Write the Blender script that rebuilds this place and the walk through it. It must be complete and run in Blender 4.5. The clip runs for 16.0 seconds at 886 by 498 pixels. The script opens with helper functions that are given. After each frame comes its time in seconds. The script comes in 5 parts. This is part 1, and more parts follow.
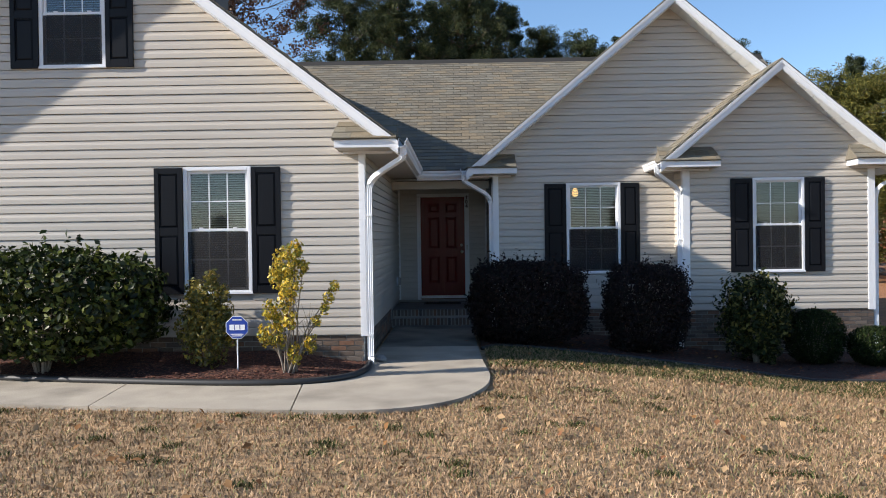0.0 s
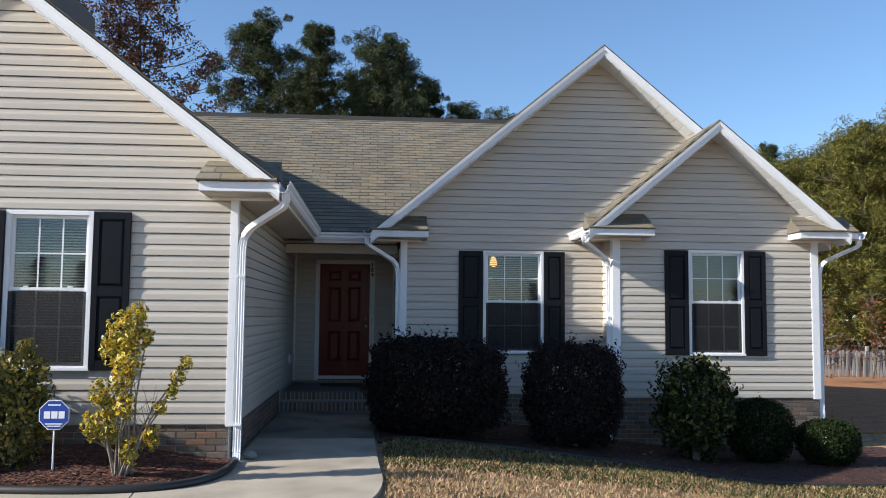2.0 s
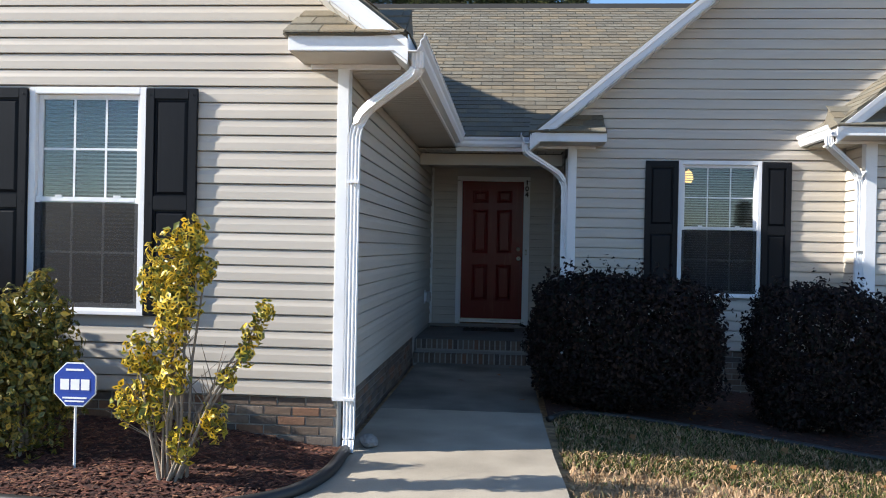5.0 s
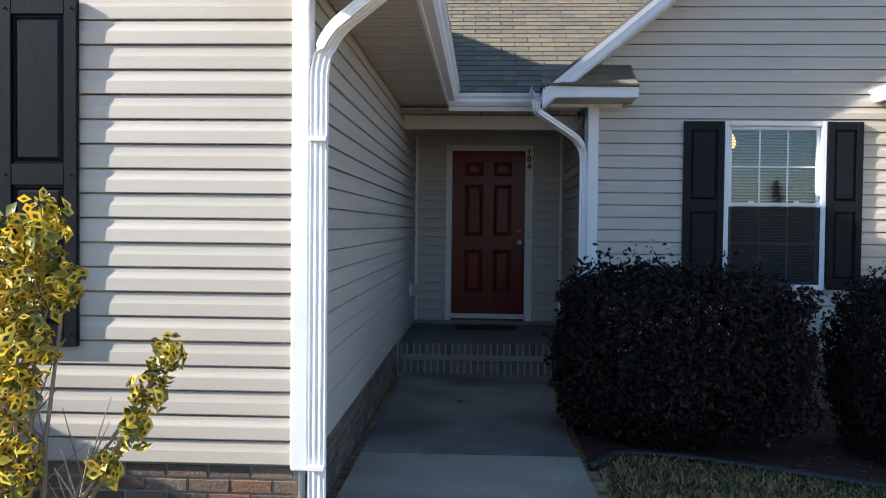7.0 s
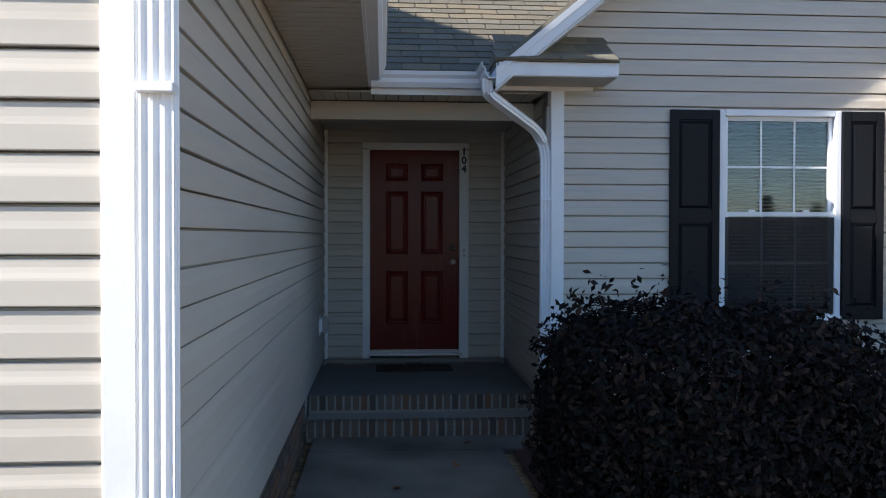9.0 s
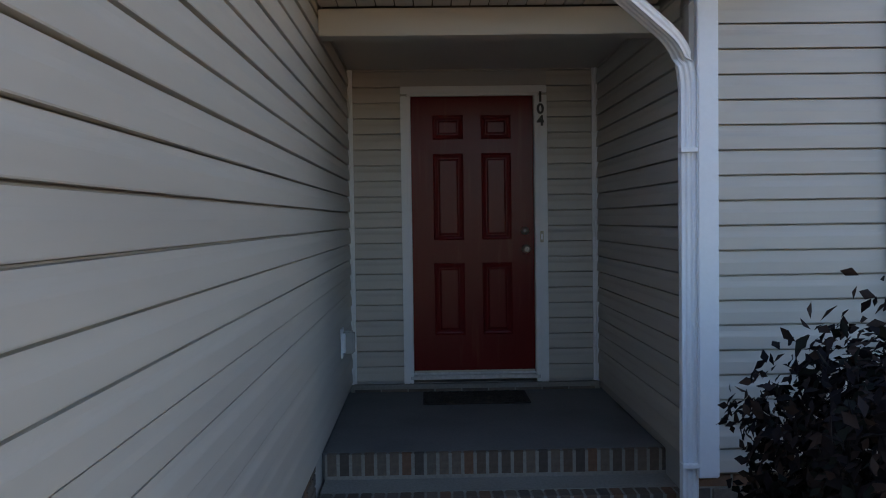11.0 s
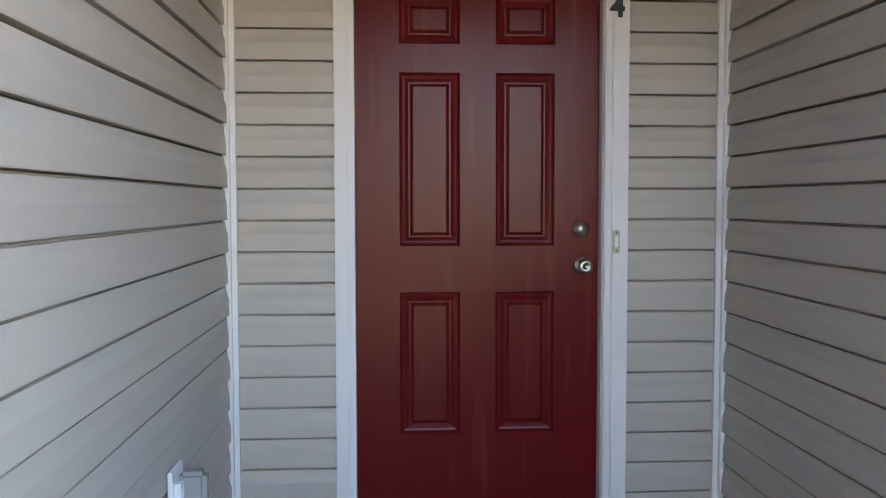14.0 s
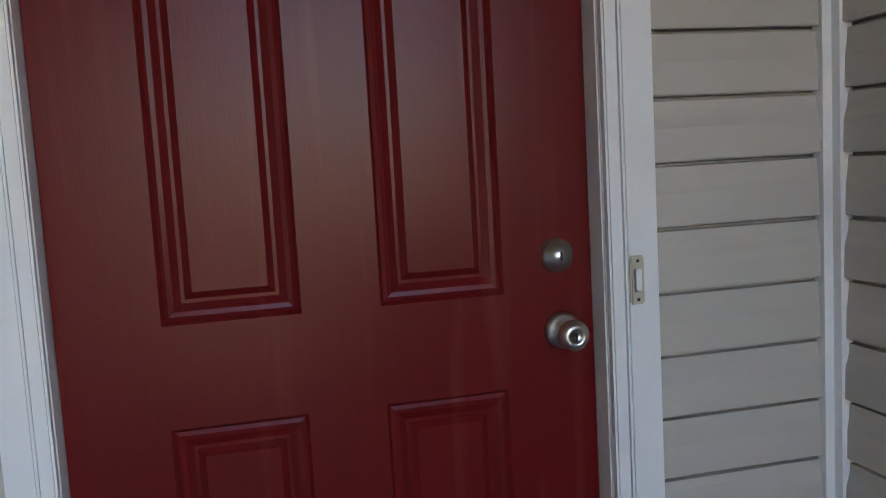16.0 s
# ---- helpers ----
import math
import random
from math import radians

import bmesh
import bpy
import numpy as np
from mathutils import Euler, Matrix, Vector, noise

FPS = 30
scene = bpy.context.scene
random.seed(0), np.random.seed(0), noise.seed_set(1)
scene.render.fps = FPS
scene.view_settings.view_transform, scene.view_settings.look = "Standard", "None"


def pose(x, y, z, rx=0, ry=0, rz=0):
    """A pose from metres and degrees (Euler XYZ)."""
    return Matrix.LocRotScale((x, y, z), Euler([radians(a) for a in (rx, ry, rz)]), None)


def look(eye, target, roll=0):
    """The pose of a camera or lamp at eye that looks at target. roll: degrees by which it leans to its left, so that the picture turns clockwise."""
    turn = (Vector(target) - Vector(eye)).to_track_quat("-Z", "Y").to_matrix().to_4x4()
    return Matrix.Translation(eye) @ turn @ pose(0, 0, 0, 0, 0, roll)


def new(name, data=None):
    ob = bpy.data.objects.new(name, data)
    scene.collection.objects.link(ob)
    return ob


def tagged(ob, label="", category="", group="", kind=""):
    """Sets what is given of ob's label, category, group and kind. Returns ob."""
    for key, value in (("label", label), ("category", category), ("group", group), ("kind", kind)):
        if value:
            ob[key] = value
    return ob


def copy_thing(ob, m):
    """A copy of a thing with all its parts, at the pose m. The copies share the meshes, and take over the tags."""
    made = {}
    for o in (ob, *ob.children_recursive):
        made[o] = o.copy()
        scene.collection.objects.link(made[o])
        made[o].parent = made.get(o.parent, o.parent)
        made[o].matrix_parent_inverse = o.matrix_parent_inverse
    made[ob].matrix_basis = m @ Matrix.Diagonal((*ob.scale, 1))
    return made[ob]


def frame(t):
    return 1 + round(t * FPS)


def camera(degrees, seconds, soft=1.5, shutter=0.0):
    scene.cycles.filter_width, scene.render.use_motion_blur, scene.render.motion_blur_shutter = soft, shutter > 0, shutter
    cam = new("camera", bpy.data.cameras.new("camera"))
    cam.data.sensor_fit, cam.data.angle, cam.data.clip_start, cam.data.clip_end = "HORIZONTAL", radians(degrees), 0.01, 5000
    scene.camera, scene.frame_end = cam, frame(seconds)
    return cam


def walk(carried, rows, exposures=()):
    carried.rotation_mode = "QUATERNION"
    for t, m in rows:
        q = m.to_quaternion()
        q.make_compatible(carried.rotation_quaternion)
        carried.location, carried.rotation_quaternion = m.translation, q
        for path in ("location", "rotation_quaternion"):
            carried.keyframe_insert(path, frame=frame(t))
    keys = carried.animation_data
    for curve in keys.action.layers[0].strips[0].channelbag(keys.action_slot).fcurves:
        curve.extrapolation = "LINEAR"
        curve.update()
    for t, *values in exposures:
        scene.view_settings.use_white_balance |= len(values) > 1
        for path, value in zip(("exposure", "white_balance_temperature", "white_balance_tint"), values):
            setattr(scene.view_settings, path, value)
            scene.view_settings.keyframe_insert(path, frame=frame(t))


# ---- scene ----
cam = camera(54.5, 16.0, soft=1.0)
PATH = [
    (0, (0.172, -1.292, 1.666), (0.14, 0.707, 1.639), -0.8),
    (0.5, (0.25, -0.791, 1.627), (0.17, 1.207, 1.679), 0.4),
    (1, (0.294, -0.31, 1.634), (0.31, 1.686, 1.746), -0.0),
    (1.5, (0.339, 0.158, 1.63), (0.482, 2.147, 1.786), -0.6),
    (2, (0.449, 0.652, 1.564), (0.604, 2.64, 1.719), 0.5),
    (2.5, (0.459, 1.182, 1.566), (0.663, 3.168, 1.684), 1.3),
    (3, (0.492, 1.652, 1.551), (0.611, 3.643, 1.702), 0.2),
    (3.5, (0.46, 2.206, 1.525), (0.331, 4.199, 1.615), -0.2),
    (4, (0.372, 2.75, 1.494), (0.198, 4.742, 1.532), 1.8),
    (6.5, (-0.107, 5.295, 1.556), (-0.231, 7.29, 1.518), -0.0),
    (7, (-0.189, 5.81, 1.566), (-0.28, 7.807, 1.511), 0.6),
    (7.5, (-0.279, 6.285, 1.597), (-0.265, 8.284, 1.534), -0.6),
    (8, (-0.253, 6.825, 1.609), (-0.3, 8.825, 1.587), -0.2),
    (8.5, (-0.362, 7.292, 1.566), (-0.319, 9.291, 1.556), 0.4),
    (9, (-0.455, 7.828, 1.634), (-0.313, 9.822, 1.602), 0.1),
    (9.5, (-0.471, 8.421, 1.612), (-0.409, 10.42, 1.586), -0.3),
    (12, (-0.484, 11.387, 1.59), (-0.448, 13.385, 1.499), -0.8),
    (12.5, (-0.506, 11.918, 1.605), (-0.48, 13.916, 1.516), -0.3),
    (13, (-0.547, 12.445, 1.614), (-0.458, 14.439, 1.486), -1.3),
    (13.5, (-0.475, 12.995, 1.604), (-0.411, 14.991, 1.495), -1),
    (14, (-0.451, 13.475, 1.601), (-0.327, 15.468, 1.493), -0.1),
    (14.5, (-0.41, 13.912, 1.616), (-0.214, 15.897, 1.463), -0.4),
    (15, (-0.334, 14.391, 1.609), (-0.205, 16.378, 1.42), -1.2),
    (15.5, (-0.318, 14.849, 1.606), (-0.089, 16.827, 1.42), -1.2),
    (16, (-0.283, 15.251, 1.683), (0.181, 17.186, 1.475), -3.2),
]
EXPOSURE = [(0, 0.78, 6600, 11), (3, 0.74, 6450, 9), (4, 0.89, 6500, 9), (6.5, 1.3, 6550, 9), (9, 1.3, 6550, 10), (9.5, 1.2, 6600, 11), (12, 2.2, 8000, 18), (12.5, 2.6, 8300, 20), (13, 3.3, 8300, 20), (13.5, 3.65, 8300, 21), (14, 4.1, 8300, 21), (14.5, 4.2, 8250, 20), (15, 4.25, 8200, 20), (16, 3.9, 8250, 19)]
walk(cam, [(t, look(eye, target, roll)) for t, eye, target, roll in PATH], EXPOSURE)

# ---- light ----
SUN = Vector((-1.0, -0.235, 0.55)).normalized()
world = bpy.data.worlds.new("world")
scene.world = world
world.use_nodes = True
wn = world.node_tree
sky = wn.nodes.new("ShaderNodeTexSky")
sky.sky_type = "NISHITA"
sky.sun_disc = False
sky.sun_elevation = math.asin(SUN.z)
sky.sun_rotation = math.atan2(SUN.x, SUN.y)
sky.air_density, sky.dust_density, sky.ozone_density = 1.0, 0.25, 5.0
wn.links.new(sky.outputs[0], wn.nodes["Background"].inputs[0])
wn.nodes["Background"].inputs[1].default_value = 0.11
sun = new("sun", bpy.data.lights.new("sun", "SUN"))
sun.data.energy, sun.data.angle, sun.data.color = 5.0, radians(0.53), (1.0, 0.945, 0.87)
sun.matrix_world = look(SUN * 60, (0, 0, 0))


# ---- materials ----
def material(name, colour, rough=0.6, metal=0.0, vary=0.0, grain=0.0, grain_scale=60.0, stain=None, stain_scale=1.2,
             stain_amount=0.0, bump=0.0, bump_scale=80.0, per_object=0.0, per_island=0.0, stretch=(1, 1, 1), spec=0.5, hue=None):
    """Base colour with blotches, grain, a stain colour, relief, and shades that differ from piece to piece."""
    m = bpy.data.materials.new(name)
    m.use_nodes = True
    n, ln = m.node_tree.nodes, m.node_tree.links
    b = n["Principled BSDF"]
    b.inputs["Roughness"].default_value, b.inputs["Metallic"].default_value = rough, metal
    b.inputs["Specular IOR Level"].default_value = spec
    at = n.new("ShaderNodeTexCoord")
    mp = n.new("ShaderNodeMapping")
    mp.inputs["Scale"].default_value = stretch
    ln.new(at.outputs["Object"], mp.inputs[0])

    def tex(scale, detail=4):
        t = n.new("ShaderNodeTexNoise")
        t.inputs["Scale"].default_value, t.inputs["Detail"].default_value = scale, detail
        ln.new(mp.outputs[0], t.inputs["Vector"])
        return t.outputs["Fac"]

    col = n.new("ShaderNodeRGB").outputs[0]
    col.default_value = (*colour, 1)

    def mix(fac, a, c, lo=None, hi=None):
        x = n.new("ShaderNodeMix")
        x.data_type = "RGBA"
        if lo is not None:
            r = n.new("ShaderNodeMapRange")
            r.inputs[1].default_value, r.inputs[2].default_value = lo, hi
            ln.new(fac, r.inputs[0])
            fac = r.outputs[0]
        ln.new(fac, x.inputs[0])
        ln.new(a, x.inputs[6])
        if isinstance(c, tuple):
            x.inputs[7].default_value = (*c, 1)
        else:
            ln.new(c, x.inputs[7])
        return x.outputs[2]

    def value(fac, lo, hi):
        nonlocal col
        r = n.new("ShaderNodeMapRange")
        r.inputs[1].default_value, r.inputs[2].default_value = 0.25, 0.75
        r.inputs[3].default_value, r.inputs[4].default_value = lo, hi
        ln.new(fac, r.inputs[0])
        h = n.new("ShaderNodeHueSaturation")
        ln.new(r.outputs[0], h.inputs["Value"])
        ln.new(col, h.inputs["Color"])
        col = h.outputs[0]

    if hue:
        info = n.new("ShaderNodeObjectInfo").outputs["Random"] if per_object else n.new("ShaderNodeNewGeometry").outputs["Random Per Island"]
        ramp = n.new("ShaderNodeValToRGB")
        ramp.color_ramp.interpolation = "CONSTANT"
        while len(ramp.color_ramp.elements) < len(hue):
            ramp.color_ramp.elements.new(0.5)
        for k, (e, c) in enumerate(zip(ramp.color_ramp.elements, hue)):
            e.position, e.color = k / len(hue), (*c, 1)
        ln.new(info, ramp.inputs[0])
        col = ramp.outputs[0]
    if stain:
        col = mix(tex(stain_scale, 6), col, stain, 0.62 - 0.3 * stain_amount, 0.95 - 0.25 * stain_amount)
    if vary:
        value(tex(2.3), 1 - vary, 1 + vary)
    if grain:
        value(tex(grain_scale, 8), 1 - grain, 1 + grain)
    if per_object:
        r = n.new("ShaderNodeMapRange")
        r.inputs[3].default_value, r.inputs[4].default_value = 1 - per_object, 1 + per_object
        ln.new(n.new("ShaderNodeObjectInfo").outputs["Random"], r.inputs[0])
        h = n.new("ShaderNodeHueSaturation")
        ln.new(r.outputs[0], h.inputs["Value"])
        ln.new(col, h.inputs["Color"])
        col = h.outputs[0]
    if per_island:
        r = n.new("ShaderNodeMapRange")
        r.inputs[3].default_value, r.inputs[4].default_value = 1 - per_island, 1 + per_island
        ln.new(n.new("ShaderNodeNewGeometry").outputs["Random Per Island"], r.inputs[0])
        h = n.new("ShaderNodeHueSaturation")
        ln.new(r.outputs[0], h.inputs["Value"])
        ln.new(col, h.inputs["Color"])
        col = h.outputs[0]
    ln.new(col, b.inputs["Base Color"])
    if bump:
        bp = n.new("ShaderNodeBump")
        bp.inputs["Strength"].default_value, bp.inputs["Distance"].default_value = bump, 0.01
        ln.new(tex(bump_scale, 6), bp.inputs["Height"])
        ln.new(bp.outputs[0], b.inputs["Normal"])
    return m


def leafy(name, hue, rough=0.5, through_light=0.25, spec=0.4):
    """Leaves: shades that differ from leaf to leaf, and some light let through."""
    m = material(name, hue[0], rough, hue=hue, per_island=0.35, spec=spec)
    n, ln = m.node_tree.nodes, m.node_tree.links
    b, out = n["Principled BSDF"], n["Material Output"]
    tr = n.new("ShaderNodeBsdfTranslucent")
    ln.new(b.inputs["Base Color"].links[0].from_socket, tr.inputs[0])
    mx = n.new("ShaderNodeMixShader")
    mx.inputs[0].default_value = through_light
    ln.new(b.outputs[0], mx.inputs[1])
    ln.new(tr.outputs[0], mx.inputs[2])
    ln.new(mx.outputs[0], out.inputs[0])
    return m


VINYL = material("beige_vinyl", (0.50, 0.455, 0.395), 0.42, vary=0.03, grain=0.025, grain_scale=9, stretch=(0.4, 0.4, 3), per_object=0.02, stain=(0.40, 0.36, 0.31), stain_scale=0.9, stain_amount=0.12)
WHITE = material("white_aluminium", (0.80, 0.81, 0.83), 0.38, vary=0.02, grain=0.02, stain=(0.6, 0.58, 0.54), stain_amount=0.03, stain_scale=2)
PAINT = material("white_paint", (0.77, 0.77, 0.76), 0.45, vary=0.025, grain=0.012, grain_scale=20, stain=(0.6, 0.58, 0.55), stain_amount=0.04, stain_scale=2)
SOFFIT = material("beige_soffit", (0.48, 0.44, 0.38), 0.5, vary=0.03)
BODY = material("sheathing", (0.45, 0.43, 0.40), 0.8, vary=0.05)
BLACK = material("black_shutter", (0.008, 0.009, 0.012), 0.4, spec=0.16, vary=0.15, grain=0.12, grain_scale=25, stretch=(14, 14, 1), bump=0.12, bump_scale=30)
RED = material("dark_red_paint", (0.138, 0.00787, 0.00886), 0.25, vary=0.05, grain=0.03, grain_scale=14, stretch=(9, 9, 0.7), bump=0.035, bump_scale=30, stain=(0.206, 0.0394, 0.0295), stain_amount=0.2, stain_scale=2, spec=0.18)
BRICKS = material("brick", (0.222, 0.163, 0.126), 0.85, hue=[(0.155, 0.107, 0.0777), (0.126, 0.0925, 0.0703), (0.178, 0.13, 0.0999), (0.0888, 0.0703, 0.0592), (0.178, 0.0925, 0.0555), (0.141, 0.111, 0.0888)],
                  per_object=0.12, grain=0.16, grain_scale=40, bump=0.5, bump_scale=70, vary=0.1)
MORTAR = material("mortar", (0.275, 0.257, 0.228), 0.95, grain=0.15, bump=0.5, vary=0.1)
CONCRETE = material("concrete", (0.348, 0.306, 0.245), 0.85, vary=0.12, grain=0.14, grain_scale=90, stain=(0.166, 0.144, 0.113), stain_scale=1.3, stain_amount=0.5, bump=0.25, bump_scale=120)
# darker copy of CONCRETE: the entry's shade is in its colour, along with stains
STAINED_SHADED = material("stained_shaded_concrete", (0.218, 0.203, 0.172), 0.9, vary=0.2, grain=0.16, grain_scale=90, stain=(0.0728, 0.0645, 0.0541), stain_scale=1.1, stain_amount=0.9, bump=0.3, bump_scale=120)
PORCH = material("porch_concrete", (0.158, 0.155, 0.152), 0.75, vary=0.10, grain=0.10, grain_scale=60, stain=(0.112, 0.109, 0.106), stain_scale=2.2, stain_amount=0.4, bump=0.2, bump_scale=90)
SHINGLE = material("asphalt_shingle", (0.136, 0.118, 0.0899), 0.95, hue=[(0.155, 0.136, 0.102), (0.171, 0.146, 0.105), (0.14, 0.127, 0.0992), (0.186, 0.152, 0.102), (0.161, 0.146, 0.112)],
                   per_object=0.10, grain=0.3, grain_scale=160, bump=0.6, bump_scale=220, vary=0.10)
SHINGLES = material("asphalt_shingle_far", (0.136, 0.118, 0.0899), 0.95, hue=[(0.155, 0.136, 0.102), (0.171, 0.146, 0.105), (0.14, 0.127, 0.0992), (0.186, 0.152, 0.102), (0.161, 0.146, 0.112)],
                    per_island=0.10, grain=0.3, grain_scale=160, bump=0.6, bump_scale=220, vary=0.10)
RIDGE = material("dark_ridge", (0.018, 0.017, 0.015), 0.9, vary=0.2, grain=0.3)
LAWN = material("dormant_lawn", (0.319, 0.209, 0.106), 0.95, vary=0.3, grain=0.65, grain_scale=14, stain=(0.0987, 0.0759, 0.0455), stain_scale=9, stain_amount=0.6, bump=1.0, bump_scale=60)
BLADES = material("dry_grass", (0.343, 0.245, 0.153), 0.8, hue=[(0.498, 0.317, 0.17), (0.429, 0.269, 0.145), (0.583, 0.399, 0.246), (0.283, 0.171, 0.0891), (0.514, 0.341, 0.187), (0.36, 0.228, 0.122), (0.283, 0.195, 0.111), (0.137, 0.147, 0.0509)], per_island=0.45, stain=(0.155, 0.0977, 0.0509), stain_scale=8, stain_amount=0.7, vary=0.15)
MULCH = material("red_mulch", (0.0364, 0.0123, 0.00784), 0.95, vary=0.3, grain=0.5, grain_scale=45, bump=1.0, bump_scale=50)
CHIPS = material("mulch_chip", (0.119, 0.0357, 0.0238), 0.9, hue=[(0.0777, 0.0209, 0.0119), (0.0476, 0.0136, 0.00889), (0.107, 0.0327, 0.0178), (0.0297, 0.0107, 0.00714), (0.148, 0.0654, 0.0357), (0.0654, 0.0214, 0.0131)], per_island=0.3)
STRAW = material("pine_straw", (0.27, 0.12, 0.0488), 0.95, vary=0.3, grain=0.5, grain_scale=30, bump=1.0, bump_scale=40)
EDGING = material("black_plastic", (0.02, 0.02, 0.02), 0.5, vary=0.2)
BARK = material("bark", (0.10, 0.075, 0.055), 0.95, vary=0.25, grain=0.35, grain_scale=12, stretch=(4, 4, 1), bump=1.0, bump_scale=14)
STEM = material("grey_stem", (0.22, 0.18, 0.14), 0.9, vary=0.2, grain=0.2)
STEEL = material("satin_nickel", (0.62, 0.59, 0.54), 0.28, 1.0, vary=0.05, grain=0.05)
ALUMINIUM = material("worn_aluminium", (0.52, 0.52, 0.52), 0.45, 0.8, vary=0.15, grain=0.2, grain_scale=30)
DARK = material("black_plate", (0.012, 0.012, 0.012), 0.45)
MAT = material("mat_fibre", (0.035, 0.03, 0.024), 0.95, vary=0.3, grain=0.5, grain_scale=70, stain=(0.075, 0.06, 0.045), stain_scale=14, stain_amount=0.6, bump=0.8, bump_scale=160)
BRASS = material("aged_ivory", (0.50, 0.45, 0.34), 0.45, vary=0.1)
BLUE = material("blue_sign", (0.02, 0.06, 0.33), 0.35, vary=0.05)
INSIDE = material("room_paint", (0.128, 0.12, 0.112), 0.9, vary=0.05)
BLIND = material("blind_slat", (0.5, 0.5, 0.49), 0.5, vary=0.03)
PICKET = material("weathered_picket", (0.315, 0.307, 0.292), 0.8, vary=0.15, grain=0.2, per_object=0.1)
STONE = material("grey_stone", (0.22, 0.21, 0.2), 0.9, vary=0.2, grain=0.3, bump=0.6)
OAKLEAF = leafy("brown_leaf", [(0.143, 0.0713, 0.0375), (0.105, 0.0488, 0.03), (0.173, 0.09, 0.045), (0.12, 0.0638, 0.0413)])
HOLLY = leafy("glossy_green_leaf", [(0.0223, 0.0372, 0.0062), (0.0149, 0.026, 0.00496), (0.0372, 0.0527, 0.00806), (0.0093, 0.0161, 0.00434), (0.0806, 0.093, 0.0174)], 0.42, 0.15, 0.22)
GOLD = leafy("golden_leaf", [(0.832, 0.582, 0.0594), (0.879, 0.653, 0.095), (0.594, 0.428, 0.0475), (0.238, 0.226, 0.0356), (0.784, 0.511, 0.0475), (0.131, 0.154, 0.0356), (0.356, 0.285, 0.0356)], 0.4, 0.25)
OLIVE = leafy("olive_gold_leaf", [(0.24, 0.184, 0.032), (0.288, 0.216, 0.04), (0.136, 0.128, 0.028), (0.08, 0.088, 0.024), (0.336, 0.24, 0.04), (0.064, 0.072, 0.02)], 0.45, 0.2)
GREEN_MID = leafy("green_leaf_centre", [(0.10, 0.12, 0.02), (0.06, 0.08, 0.016), (0.16, 0.15, 0.025), (0.30, 0.24, 0.03)], 0.45, 0.2)
PURPLE = leafy("dark_purple_leaf", [(0.0186, 0.0136, 0.0161), (0.0149, 0.0124, 0.0136), (0.026, 0.0186, 0.0186), (0.0124, 0.0136, 0.0112), (0.0341, 0.0223, 0.0186)], 0.7, 0.06, 0.08)
LAUREL = leafy("light_edged_leaf", [(0.0224, 0.0336, 0.0098), (0.0154, 0.0245, 0.0077), (0.049, 0.056, 0.0168), (0.0182, 0.028, 0.0077), (0.14, 0.126, 0.035)], 0.5, 0.15, 0.15)
BOX = leafy("boxwood_leaf", [(0.013, 0.0234, 0.00715), (0.0091, 0.0175, 0.00585), (0.0208, 0.0312, 0.0078)], 0.7, 0.1, 0.08)
NEEDLE = leafy("pine_needle", [(0.0434, 0.0651, 0.0248), (0.0341, 0.0527, 0.0211), (0.062, 0.0806, 0.0279), (0.0279, 0.0434, 0.0186), (0.0806, 0.0899, 0.031)], 0.6, 0.3)
YOUNG = leafy("young_pine_needle", [(0.143, 0.146, 0.0263), (0.112, 0.12, 0.0225), (0.188, 0.176, 0.0338), (0.075, 0.0863, 0.0188), (0.217, 0.188, 0.0413)], 0.6, 0.35)
RUST = leafy("rust_leaf", [(0.188, 0.0638, 0.0225), (0.225, 0.0825, 0.03), (0.135, 0.045, 0.0188)], 0.6, 0.3)

GLASS = bpy.data.materials.new("window_glass")
GLASS.use_nodes = True
gn, gl = GLASS.node_tree.nodes, GLASS.node_tree.links
gb = gn["Principled BSDF"]
gb.inputs["Base Color"].default_value = (0.66, 0.72, 0.73, 1)
gb.inputs["Roughness"].default_value = 0.015
gb.inputs["IOR"].default_value = 1.7
gb.inputs["Transmission Weight"].default_value = 1.0
gt = gn.new("ShaderNodeTexNoise")
gt.inputs["Scale"].default_value = 2.5
gp = gn.new("ShaderNodeBump")
gp.inputs["Strength"].default_value, gp.inputs["Distance"].default_value = 0.04, 0.01
gl.new(gt.outputs["Fac"], gp.inputs["Height"])
gl.new(gp.outputs[0], gb.inputs["Normal"])

SCREEN = bpy.data.materials.new("insect_screen")
SCREEN.use_nodes = True
sn, sk = SCREEN.node_tree.nodes, SCREEN.node_tree.links
sn["Principled BSDF"].inputs["Base Color"].default_value = (0.014, 0.014, 0.016, 1)
sn["Principled BSDF"].inputs["Roughness"].default_value = 0.7
st_clear = sn.new("ShaderNodeBsdfTransparent")
st_mix = sn.new("ShaderNodeMixShader")
st_mix.inputs[0].default_value = 0.58
sk.new(st_clear.outputs[0], st_mix.inputs[1])
sk.new(sn["Principled BSDF"].outputs[0], st_mix.inputs[2])
sk.new(st_mix.outputs[0], sn["Material Output"].inputs[0])

LAMPLIGHT = bpy.data.materials.new("lit_bulb")
LAMPLIGHT.use_nodes = True
lb = LAMPLIGHT.node_tree.nodes["Principled BSDF"]
lb.inputs["Base Color"].default_value = (0.9, 0.7, 0.45, 1)
lb.inputs["Emission Color"].default_value = (1.0, 0.55, 0.18, 1)
lb.inputs["Emission Strength"].default_value = 1.6


